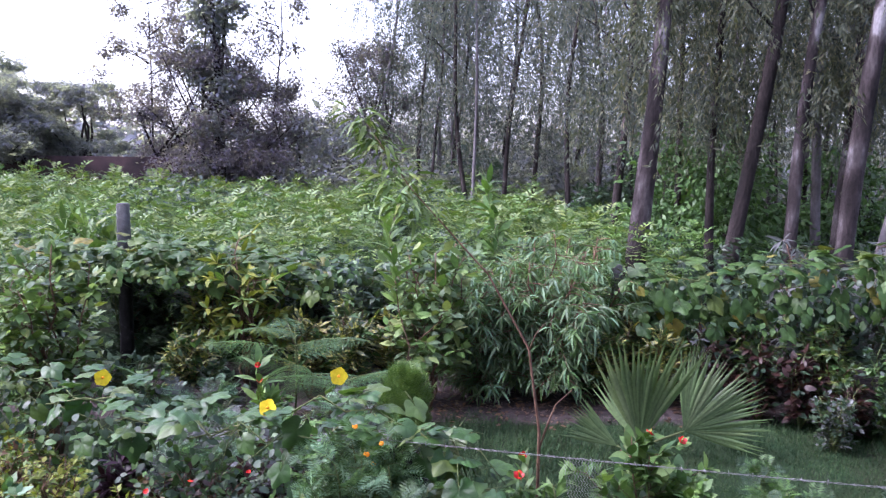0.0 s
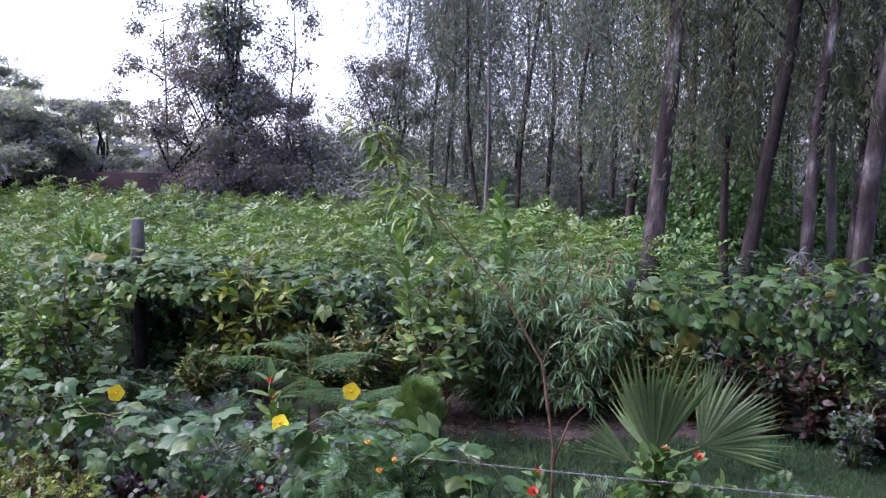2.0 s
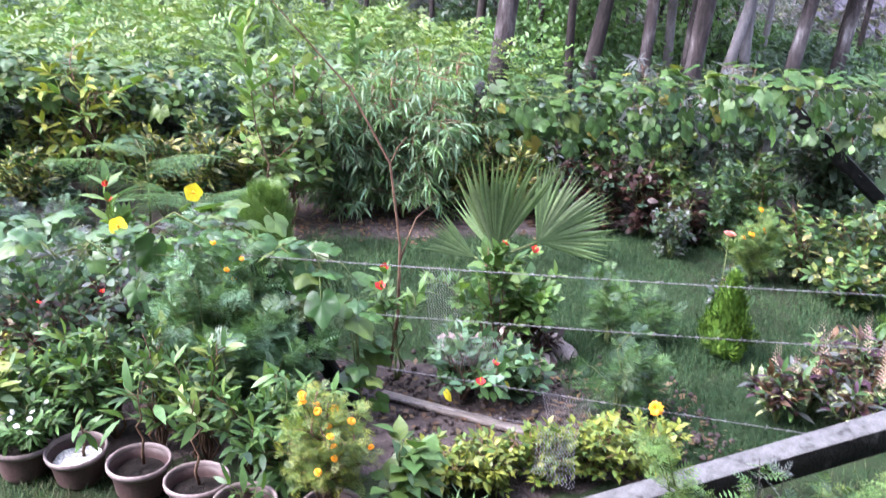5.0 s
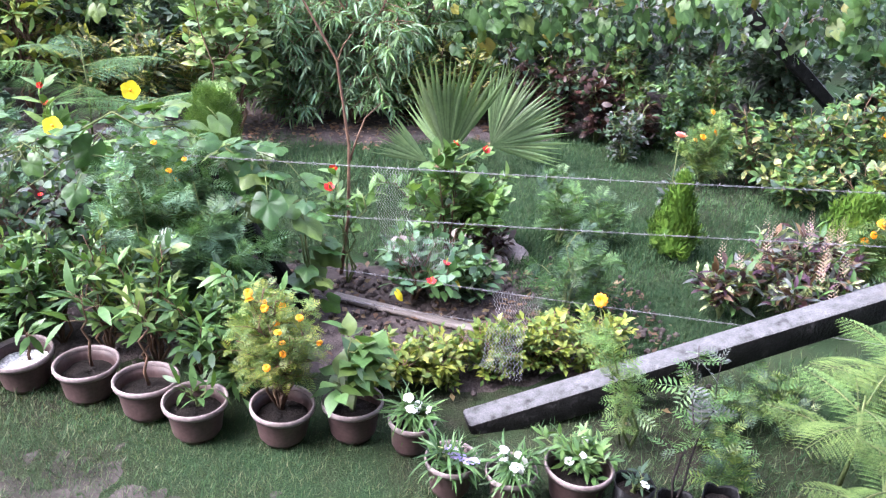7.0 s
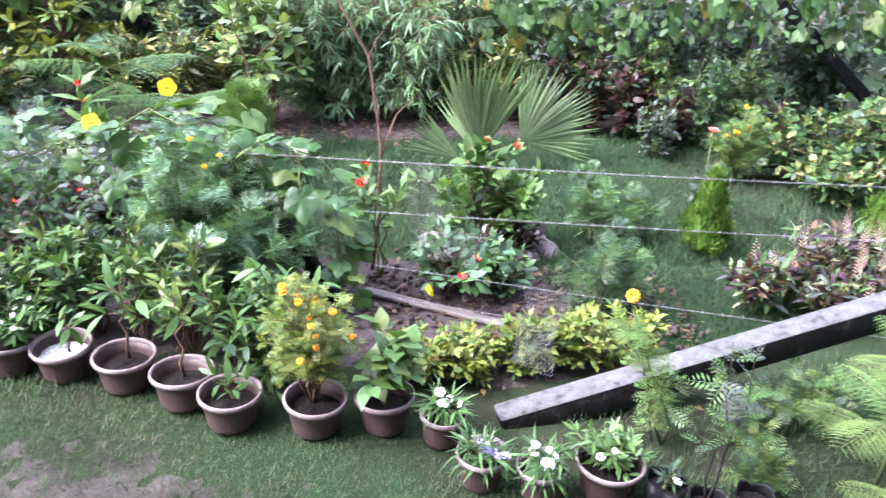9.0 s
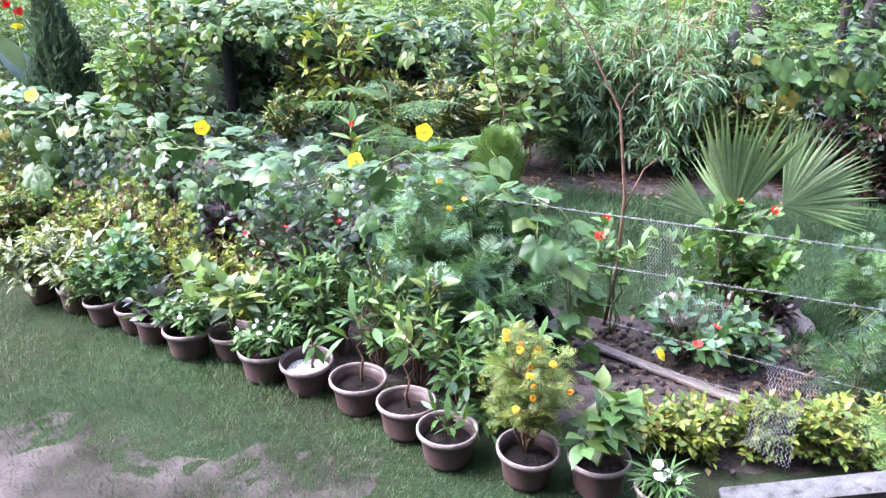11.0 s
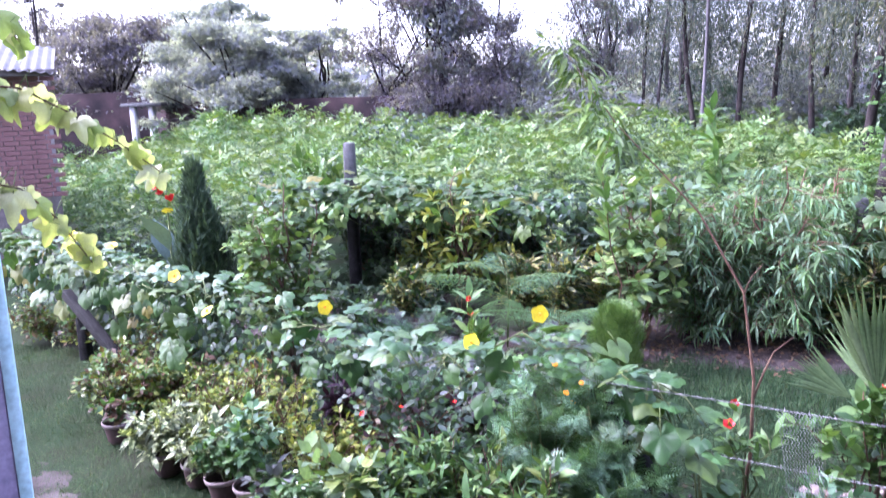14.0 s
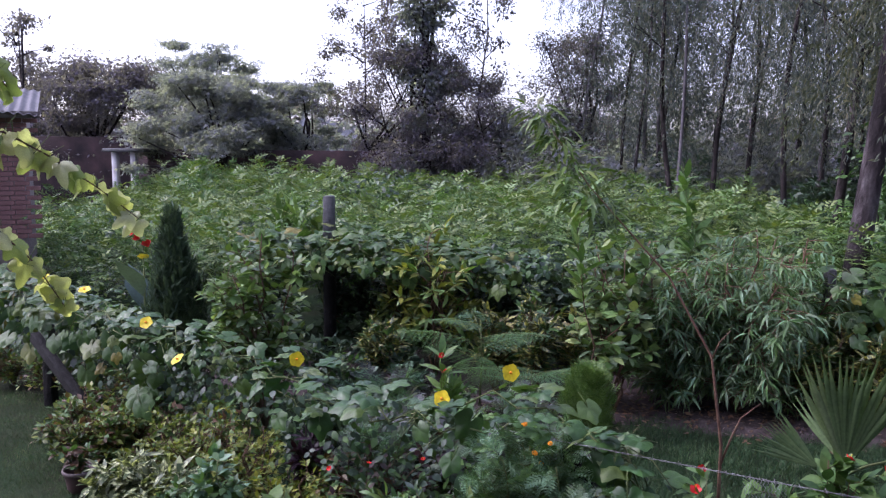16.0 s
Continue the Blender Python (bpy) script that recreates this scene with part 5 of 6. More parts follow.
shrub("potted_plant", "dense glossy green plant in a pot", "potted plant", (1.39, 2.66, PZ), 0.22, 0.2, LONG, [G_BRIGHT, G_MID], 0.065, 219, 8, 6, 7, flowers=("white", 3, "small white flower", 0.7))
shrub("seedling", "white-flowered seedling in a nursery bag", "potted plant", (1.6, 2.47, 0.14), 0.12, 0.1, LONG, G_DARK, 0.06, 220, 3, 3, 3, flowers=("white", 1, "small white flower", 0.9))
shrub("feathery_sapling", "dark-stemmed sapling with feathery leaves", "sapling", (1.75, 2.38, 0.12), 0.75, 0.28, FINE, [G_MID, G_GREY], 0.1, 221, 2, 7, 4, low=0.35, stem_mat=BARK_DARK, stalk=0.005, lean=(0.25, 0.25))
shrub("marigold", "tall marigold plant with one orange flower", "marigold", (1.82, 2.93, 0.0), 1.0, 0.12, FINE, [G_LIME, G_BRIGHT, G_LIME], 0.085, 222, 2, 18, 5, low=0.1, twig=0.6, lean=(-0.2, 0.0))
lone = thing("marigold", "single orange marigold on a long bare stalk", "marigold", (1.78, 2.96, 0))
part("stem", [(*tube([(0, 0, 0), (-0.1, 0, 0.4), (-0.24, 0, 0.84)], [0.005, 0.004, 0.003], 5), 0)], STEM, lone)
bloom(lone, "marigold", (-0.24, -0.01, 0.86), np.random.default_rng(9), "orange marigold flower", 1.1)


def fern_tree(at, h, r, seed, fronds, long, label, mats=(G_FERN, G_BRIGHT)):
    """A seedling tree with a few great feathery leaves."""
    rng = np.random.default_rng(seed)
    root = thing("feathery_seedling", label, "sapling", at)
    part("stem", [(*tube([(0, 0, 0), (0.02, 0.0, h * 0.5), (0, 0.02, h)], [0.014, 0.011, 0.005], 6), 0)], STEM, root)
    for k in range(fronds):
        a = 2.4 * k + rng.uniform(-0.3, 0.3)
        z = h * (0.45 + 0.55 * k / fronds)
        d = np.array([math.cos(a), math.sin(a), 0.25 + 0.3 * k / fronds])
        n = 13
        s = np.linspace(0.12, 1.0, n)
        long_k = long * rng.uniform(0.8, 1.15)
        rib = np.array([0, 0, z]) + np.outer(np.linspace(0, 1, 6), unit(d)) * long_k - np.outer(np.linspace(0, 1, 6) ** 2, [0, 0, 0.25 * long_k])
        chunks = [(*tube(rib, np.linspace(0.005, 0.002, 6), 4), 0)]
        p = np.array([0, 0, z]) + np.outer(s, unit(d)) * long_k - np.outer(s**2, [0, 0, 0.25 * long_k])
        side = unit(np.cross(unit(d), [0, 0, 1]))
        for sgn in (-1, 1):
            way = sgn * side + 0.45 * unit(d) - [0, 0, 0.15]
            chunks.append((*scatter(FROND, p, way, np.array([0, 0, 1.0]) + swing(rng, n, 0.12), long_k * 0.36 * np.sin(np.pi * (0.15 + 0.75 * s)), 0.85), 1))
        part("frond", chunks, [STEM, mats[0] if k % 3 else mats[1]], root)
    return root


fern_tree((2.72, 2.5, 0), 0.52, 0.6, 230, 9, 0.43, "bright feathery seedling tree beside the brace")
fern_tree((3.15, 2.8, 0), 0.62, 0.6, 231, 9, 0.44, "bright feathery seedling tree beside the brace")
fern_tree((2.6, 2.15, 0), 0.36, 0.5, 232, 6, 0.34, "low feathery seedling near the nursery bags")

for k, (x, y, h, r) in enumerate([(2.3, 2.95, 0.4, 0.25), (2.7, 2.95, 0.4, 0.28), (2.15, 2.6, 0.25, 0.2), (3.3, 2.95, 0.45, 0.3)]):
    shrub("weed_plant", "feathery yellow-green weed below the brace", "weed", (x, y, 0), 0.75 * h, r, FINE, [G_MID, G_DARK, G_LIME], 0.085, 500 + k, 6, 7, 6, low=0.1, group="weeds below the brace")

# ---- bed before the wire fence ----
for k, (x, y, h, r) in enumerate([(-3.1, 5.25, 0.75, 0.42), (-2.6, 5.0, 0.85, 0.42), (-2.15, 4.75, 0.62, 0.38), (-1.75, 4.55, 0.5, 0.32), (0.68, 3.62, 0.28, 0.26), (0.98, 3.66, 0.3, 0.28), (1.28, 3.66, 0.34, 0.28), (1.6, 3.66, 0.4, 0.28), (1.92, 3.64, 0.36, 0.28), (-3.65, 5.5, 0.6, 0.4), (-2.2, 5.08, 0.5, 0.35), (-2.85, 5.45, 0.6, 0.35)]):
    shrub("golden_duranta", "low golden-leaved duranta shrub", "shrub", (x, y, 0), h, r, OVATE_LOW, [G_GOLD, G_GOLD, G_LIME], 0.055, 240 + k, 12, 8, 8, low=0.12, group="golden hedge", stem_mat=TWIG)
shrub("purple_plant", "dark purple-leaved foliage plant", "foliage plant", (-2.2, 5.2, 0), 0.72, 0.16, LONG, G_PLUM, 0.12, 255, 6, 8, 6, low=0.3, up=0.8)
shrub("rose_bush", "leafy rose bush with reddish young leaves", "rose bush", (-1.55, 4.95, 0), 0.85, 0.5, OVATE, [G_MID, G_DARK, G_COLEUS], 0.07, 256, 10, 9, 7, stem_mat=TWIG, flowers=("red", 3, "small red flower", 0.5))
shrub("rose_bush", "sparse thorny bush with brown lower leaves", "rose bush", (-1.95, 5.1, 0), 0.7, 0.35, OVATE, [G_BROWN, G_MID], 0.06, 257, 8, 7, 5, stem_mat=TWIG)
shrub("marigold", "tall feathery blue-green marigold bush", "marigold", (-0.5, 4.6, 0), 1.22, 0.5, FERN, [G_BLUE, G_BLUE, G_MID], 0.115, 258, 15, 13, 9, low=0.12, twig=0.45, stalk=0.009, flowers=("marigold", 4, "yellow marigold flower", 0.6))
shrub("marigold", "feathery blue-green marigold bush", "marigold", (-0.15, 4.35, 0), 0.95, 0.32, FERN, [G_BLUE, G_MID], 0.115, 259, 10, 12, 9, low=0.12, twig=0.45)
for k, (x, y, h) in enumerate([(-1.35, 4.45, 0.66), (-1.1, 4.3, 0.74), (-0.82, 4.15, 0.85), (-0.55, 4.0, 0.85), (-0.3, 3.85, 0.75), (-0.1, 3.7, 0.62), (-1.6, 4.35, 0.55)]):
    shrub("leafy_shrub", "upright shrub with long fresh green leaves", "shrub", (x, y, 0), h, 0.3, LONG, [G_MID, G_LIME, G_MID, G_BRIGHT, G_DARK], 0.1, 560 + k, 8, 8, 7, low=0.3, up=0.85, group="upright shrubs behind the pots", stem_mat=TWIG)
shrub("leafy_shrub", "arching shrub with narrow green leaves", "shrub", (-0.08, 3.65, 0), 0.75, 0.35, LONG, G_MID, 0.11, 265, 7, 8, 7, low=0.1, hang=0.3)

# ---- gourd vine on the near fence ----
NEAR_LINE = [(-8.2, 8.3, 1.1), (-6.9, 7.6, 1.15), (-4.8, 6.6, 1.12), (-3.4, 5.85, 1.08), (-2.5, 5.42, 1.02), (-1.7, 5.05, 1.0), (-1.1, 4.95, 1.05), (-0.5, 4.85, 1.12), (0.05, 4.7, 0.98)]
vine("gourd_vine", "gourd vine with broad leaves and yellow flowers on the wire fence", NEAR_LINE, 270, 0.17, GOURD, G_GOURD, 270, rise=0.14, drop=0.24, depth=0.18, top_share=0.8,
     fill=([G_MID, G_DARK, G_DARK], 3000, 0.075, 0.75),
     blooms=[(-1.11, 4.84, 1.14), (-0.66, 4.8, 1.36), (-2.3, 5.2, 1.22), (-3.28, 5.2, 1.14), (-3.9, 5.7, 1.28), (-4.9, 6.2, 1.42), (-6.4, 7.0, 1.45), (-6.9, 7.2, 1.5), (-5.6, 6.5, 1.45)])
vine("gourd_vine", "end of the gourd vine trailing down the fence", [(-0.25, 4.75, 1.1), (0.1, 4.6, 1.02), (0.27, 4.5, 0.8), (0.33, 4.42, 0.3)], 34, 0.19, GOURD, G_GOURD, 271, rise=0.08, drop=0.3, depth=0.1, top_share=0.65)
vine("gourd_vine", "older gourd leaves hanging over the far end of the wire fence", [(-8.0, 8.1, 1.1), (-6.9, 7.4, 1.14), (-5.8, 6.85, 1.16), (-4.7, 6.3, 1.1), (-3.9, 5.95, 1.05)], 120, 0.19, GOURD, G_GOURD_OLD, 272, kind="back", rise=0.06, drop=0.5, depth=0.14, top_share=0.3,
     fill=([G_MID, G_LIME, G_DARK], 500, 0.09, 0.6))
for k, (x, y, h, r) in enumerate([(-3.6, 5.9, 0.75, 0.45), (-4.4, 6.3, 0.8, 0.5), (-5.3, 6.7, 0.7, 0.5), (-6.3, 7.2, 0.7, 0.5), (-3.0, 5.55, 0.8, 0.4), (-4.3, 6.0, 0.55, 0.4), (-4.75, 5.95, 0.62, 0.32), (-6.9, 7.4, 0.6, 0.5), (-4.6, 5.6, 0.6, 0.35), (-4.25, 5.65, 0.5, 0.3)]):
    shrub("yellowing_shrub", "straggly shrub with yellowing leaves below the vine", "shrub", (x, y, 0), h, r, OVATE_LOW, [G_LIME, G_MID, G_GOLD, G_LIME, G_BROWN], 0.07, 275 + k, 12, 9, 7, low=0.1, group="straggly shrubs under the vine", stem_mat=TWIG)

# ---- garden inside the fence ----
shrub("guava_sapling", "young tree with pale green leaves and thin dark stems", "sapling", (-3.45, 6.9, 0), 2.12, 0.62, OVATE, [G_BRIGHT, G_PEACH, G_LIME], 0.115, 300, 8, 22, 8, low=0.2, stem_mat=TWIG, stalk=0.012, twig=0.42)
shrub("guava_sapling", "young tree with pale green leaves and thin dark stems", "sapling", (-3.98, 7.4, 0), 1.95, 0.5, OVATE, [G_BRIGHT, G_LIME], 0.12, 301, 5, 12, 7, low=0.2, stem_mat=TWIG, stalk=0.01)
cone_tree("cypress", "slim dark green cypress", (-4.72, 7.35, 0), 2.12, 0.52, [G_CYPRESS], 302, 2800, 0.13, shape=HAND, wide=0.7)
cone_tree("thuja", "small bright green thuja", (3.12, 5.04, 0), 0.66, 0.25, [G_THUJA], 303, 1500, 0.085, flare=0.35, shape=HAND, wide=0.7)
cone_tree("thuja", "small rounded thuja with marigolds growing through it", (4.4, 4.65, 0), 0.62, 0.22, [G_THUJA], 304, 1300, 0.08, True, flare=0.45, shape=HAND, wide=0.7)
cone_tree("tufted_conifer", "rounded tuft of fine bright green needles", (-0.36, 7.35, 0), 0.7, 0.21, [G_BRIGHT], 305, 1100, 0.13, True)

canna = thing("canna", "canna with broad grey-green leaves and red flowers", "canna", (-5.25, 7.55, 0))
crng = np.random.default_rng(306)
part("stem", [(*tube([(0, 0, 0), (0.02, 0, 0.9), (0.04, -0.02, 1.75)], [0.016, 0.012, 0.007], 6), 0)], STEM, canna)
ca = np.arange(6) * 2.2
part("foliage", [(*scatter(LONG, np.stack([0 * ca, 0 * ca, 0.35 + 0.15 * np.arange(6)], 1), np.stack([0.5 * np.cos(ca), 0.5 * np.sin(ca), 1 + 0 * ca], 1), np.stack([-np.cos(ca), -np.sin(ca), 0.4 + 0 * ca], 1), 0.62, 1.5), 0)], G_CANNA, canna)
for z, s in ((1.84, 1.0), (1.66, 1.0), (1.74, 0.8)):
    bloom(canna, "canna", (0.05 * crng.normal(), -0.02, z), crng, "red canna flower", s)
bloom(canna, "gourd", (0.06, -0.05, 1.55), crng, "pale yellow flower", 1.0)

# low flowering growth between vine and border
low_rng = np.random.default_rng(310)
for k, (x, y, h, r, kind) in enumerate([
        (-2.6, 6.6, 0.55, 0.45, 0), (-2.0, 6.5, 0.6, 0.45, 1), (-1.4, 6.3, 0.65, 0.45, 0), (-0.9, 6.1, 0.6, 0.42, 2), (-1.9, 5.8, 0.6, 0.4, 1), (-1.25, 5.65, 0.7, 0.4, 2), (-0.55, 5.6, 0.7, 0.4, 1),
        (-2.4, 7.4, 0.6, 0.5, 1), (-1.7, 7.2, 0.65, 0.5, 0), (-1.0, 7.0, 0.6, 0.45, 1), (-3.0, 7.8, 0.6, 0.5, 0), (-0.4, 6.5, 0.45, 0.35, 2), (-4.2, 6.6, 0.6, 0.5, 0), (-5.8, 7.9, 0.9, 0.6, 0), (-6.8, 8.4, 0.9, 0.6, 1), (-3.6, 8.7, 0.5, 0.45, 3), (-4.3, 8.5, 0.55, 0.45, 3), (-3.1, 9.1, 0.45, 0.4, 3), (-2.5, 8.4, 0.5, 0.45, 3), (-4.6, 9.3, 0.7, 0.45, 3)]):
    # Kind 3 is added with dark leaves only, to stand for the hollow's shade.
    shape, mats, leaf = [(OVATE, [G_MID, G_DARK], 0.075), (FERN, [G_BLUE, G_GREY], 0.15), (OVATE, [G_MID, G_GREY, G_COLEUS], 0.085), (OVATE, [G_DARK], 0.09)][kind]
    shrub("bedding_plant", ["leafy green bedding plant", "feathery grey-green bedding plant", "bedding plant with green and reddish leaves", "dark green bedding plant added as shade in the hollow"][kind], "bedding plant", (x, y, 0), h, r, shape, mats, leaf, 311 + k, 9, 8, 7, low=0.1, group="bedding plants")
shrub("canna_shoots", "young canna shoots with fresh green leaves and a brown flower spike", "canna", (-1.62, 6.9, 0), 0.98, 0.2, LONG, [G_BRIGHT], 0.2, 330, 3, 4, 4, up=1.1, flowers=("red", 2, "faded red flower", 0.8))
shrub("yellow_flower_plant", "fresh green plant with yellow-green shoots", "bedding plant", (-0.85, 5.35, 0), 1.05, 0.22, LONG, G_BRIGHT, 0.14, 331, 3, 5, 5, up=0.9)
fern_tree((-1.55, 8.1, 0), 0.95, 0.8, 332, 8, 0.85, "feathery seedling tree with wide level leaves", (G_MID, G_BLUE))
fern_tree((-0.95, 7.75, 0), 0.55, 0.7, 333, 6, 0.75, "low feathery seedling tree", (G_MID, G_BLUE))

# border along the back fence
shrub("yellow_tipped_tree", "small tree with yellow-green young leaves", "sapling", (-2.3, 9.1, 0), 1.85, 0.85, LONG, [G_GOLD, G_BRIGHT, G_GOLD], 0.17, 340, 7, 13, 8, low=0.25, stem_mat=TWIG, stalk=0.013, whorl=1)
shrub("yellow_tipped_tree", "small tree with yellow-green young leaves", "sapling", (-2.85, 9.35, 0), 1.5, 0.5, LONG, [G_GOLD, G_BRIGHT], 0.15, 341, 5, 10, 7, low=0.3, stem_mat=TWIG, whorl=1)
shrub("glossy_shrub", "tall shrub with glossy fresh green leaves", "shrub", (-0.15, 8.35, 0), 2.15, 0.72, OVATE, [G_BRIGHT, G_FIELD, G_PEACH], 0.15, 342, 8, 14, 7, low=0.22, stem_mat=TWIG, stalk=0.013)
shrub("leafy_shoot", "upright leafy shoot rising above the shrubs", "shrub", (-0.48, 8.0, 0), 2.42, 0.16, LONG, [G_BRIGHT], 0.24, 343, 1, 14, 3, low=0.5, up=1.2, stem_mat=TWIG, twig=0.3)
for k, (x, y) in enumerate([(-1.0, 8.5), (-0.55, 8.65), (-1.5, 8.7), (1.85, 8.6), (2.4, 8.55), (2.15, 8.9), (-2.8, 8.4)]):
    shrub("croton", "croton with yellow-blotched leaves", "croton", (x, y, 0), [1.25, 1.15, 1.1, 0.95, 0.95, 1.1, 0.9][k], 0.33, LONG, [G_CROTON, G_CROTON, G_MID], 0.14, 345 + k, 7, 9, 8, low=0.25, up=0.7, group="crotons in the border", stem_mat=TWIG)
for k, (x, y, h, r) in enumerate([(-1.2, 9.2, 1.3, 0.6), (0.2, 9.4, 1.4, 0.6), (2.9, 9.0, 1.1, 0.5), (3.5, 8.7, 1.2, 0.5), (4.2, 8.3, 1.2, 0.5), (4.9, 7.9, 1.1, 0.5), (1.6, 9.3, 1.3, 0.5)]):
    shrub("border_shrub", "dark dense shrub in the border", "shrub", (x, y, 0), h, r, OVATE_LOW, [G_MID, G_PEACH, G_LIME], 0.1, 355 + k, 10, 11, 8, low=0.1, group="border shrubs", stem_mat=TWIG)
for k, (x, y, h, r) in enumerate([(1.1, 8.7, 2.15, 0.95), (0.5, 8.75, 1.9, 0.7), (1.7, 9.2, 2.0, 0.8), (0.1, 9.7, 1.9, 0.7)]):
    shrub("peach_tree", "young peach tree with long drooping leaves", "fruit tree", (x, y, 0), h, r, NARROW, [G_PEACH, G_BLUE, G_MID, G_PEACH], 0.13, 370 + k, 14, 20, 17, low=0.15, hang=0.6, size_var=0.45, stem_mat=RED_TWIG, stalk=0.014, twig=0.5, group="peach trees", width=0.75)
for k, (x, y, h) in enumerate([(-4.85, 10.5, 2.2), (-4.45, 10.75, 2.1), (-5.25, 10.9, 2.15), (-4.7, 11.3, 2.15)]):
    shrub("ginger_plant", "pale green plant with long upright leaves behind the vines", "weed", (x, y, 0), h, 0.35, LONG, [G_LIME, G_BRIGHT], 0.34, 620 + k, 3, 6, 3, low=0.5, up=1.5, twig=0.5, width=0.8, group="upright leafy weeds")
shrub("leafy_spire", "pale green weed spire with whorled leaves", "weed", (0.5, 9.6, 0), 2.58, 0.14, LONG, G_BRIGHT, 0.22, 375, 1, 16, 4, low=0.6, up=0.5, twig=0.3)

# Hedge added in the darkest leaf colour to stand for shade behind the vines.
for k, (x, y, h, r) in enumerate([(-5.3, 10.6, 1.5, 0.6), (-4.3, 11.0, 1.5, 0.6), (-3.4, 11.0, 1.5, 0.6), (-2.5, 10.6, 1.45, 0.6), (-1.7, 10.1, 1.45, 0.6), (-0.8, 10.0, 1.5, 0.6), (2.6, 9.6, 1.4, 0.6), (3.5, 9.3, 1.4, 0.6), (4.4, 9.0, 1.45, 0.6), (5.3, 8.6, 1.5, 0.6), (6.2, 8.3, 1.5, 0.6), (7.2, 7.9, 1.5, 0.6), (-3.9, 11.4, 1.5, 0.7), (-3.0, 11.2, 1.5, 0.7)]):
    shrub("hedge_shrub", "dense dark hedge shrub added as shade behind the back fence", "shrub", (x, y, 0), h, r, OVATE_LOW, [G_DARK], 0.13, 460 + k, 12, 12, 8, low=0.05, group="dark hedge", stem_mat=TWIG)

# slender leaning peach sapling with a leafy plume
sapling = thing("peach_sapling", "slender leaning peach sapling with a leafy plume", "fruit tree", (0.57, 5.0, 0))
prng = np.random.default_rng(380)
sline = np.array([(0, 0, 0), (0.05, 0, 0.45), (0.05, 0, 0.95), (-0.03, 0, 1.5), (-0.3, 0, 1.98), (-0.8, 0.05, 2.52), (-1.08, 0.08, 2.92)])
part("trunk", [(*tube(sline, [0.014, 0.012, 0.01, 0.008, 0.006, 0.004, 0.002], 7), 0), (*tube([(0.05, 0, 0.82), (0.11, 0.02, 1.0), (0.16, 0.04, 1.12), (0.27, 0.05, 1.22)], [0.009, 0.007, 0.005, 0.002], 5), 0),
     (*tube([(-0.03, 0, 1.48), (0.01, -0.02, 1.6), (0.07, -0.03, 1.68)], [0.006, 0.004, 0.002], 5), 0)], RED_TWIG, sapling, "reddish bare lower stem")
pn = 300
pu = prng.random(pn)
tipz = np.stack([np.interp(pu, [0, 1], [-0.78, -1.14]), np.full(pn, 0.06), np.interp(pu, [0, 1], [2.3, 3.0])], 1)
pa = prng.uniform(0, 6.28, pn)
pp = tipz + np.stack([np.cos(pa), np.sin(pa), 0.4 + 0 * pa], 1) * (0.2 * prng.random(pn) * (1.2 - 0.7 * pu))[:, None]
part("foliage", [(*scatter(LANCE, pp, np.stack([np.cos(pa), np.sin(pa), prng.uniform(-0.7, 0.9, pn)], 1), np.array([0, 0, 1.0]) + swing(prng, pn, 0.3), 0.13 * prng.uniform(0.6, 1.3, pn), 0.9), 0)], [G_LIME], sapling)


def fan_palm(at, label, fans, seed):
    """A low fan palm: each leaf a stalk and a pleated fan of narrow blades."""
    rng = np.random.default_rng(seed)
    root = thing("fan_palm", label, "palm", at)
    part("trunk", [(*lathe([(0.001, 0), (0.09, 0.0), (0.11, 0.08), (0.07, 0.18), (0.001, 0.22)], 10), 0)], TWIG, root)
    for hub, out, size, open_to in fans:
        hub, out = np.array(hub), unit(out)
        right = unit(np.cross(out, [0.0, 1.0, -0.2]))
        face = np.cross(right, out)
        n = int(36 * open_to)
        a = np.linspace(-open_to, open_to, n)
        way = np.cos(a)[:, None] * out + np.sin(a)[:, None] * right + face * (0.15 * np.abs(np.sin(a)))[:, None]
        shape = blade((0.015, 0.027, 0.026, 0.01), 0.8, 0.07)
        long = size * (0.86 + 0.14 * np.cos(a)) * rng.uniform(0.92, 1.05, n)
        chunks = [(*tube([(0, 0, 0.1), 0.5 * hub + [0, 0, 0.08], hub], [0.014, 0.011, 0.009], 5), 0),
                  (*scatter(shape, np.repeat(hub[None], n, 0), way + rng.normal(0, 0.018, (n, 3)), face, long, 1.0), 1)]
        part("fan_leaf", chunks, [STEM, G_PALM], root)
    return root


fan_palm((1.66, 6.8, 0), "low fan palm with stiff pleated green leaves",
         [((0.06, -0.1, 0.26), (0.06, -0.1, 1.0), 1.0, 0.56), ((0.48, 0.0, 0.34), (0.77, 0.05, 0.6), 0.8, 0.95), ((-0.1, 0.05, 0.18), (-0.75, 0.15, 0.5), 0.55, 0.4), ((0.1, 0.15, 0.2), (-0.25, 0.5, 0.8), 0.65, 0.4)], 390)

shrub("hibiscus", "fresh green shrub with a few red flowers", "shrub", (1.3, 5.05, 0), 0.98, 0.55, OVATE, [G_BRIGHT, G_BRIGHT, G_MID], 0.105, 391, 9, 10, 8, low=0.35, up=0.6, stem_mat=TWIG, flowers=("red", 2, "red flower", 0.8))
shrub("hibiscus", "small shrub with a red flower beside the fence", "shrub", (1.0, 4.55, 0), 0.5, 0.42, OVATE, [G_MID, G_BLUE], 0.085, 392, 8, 8, 5, low=0.2, stem_mat=TWIG, flowers=("red", 2, "red flower", 0.8))
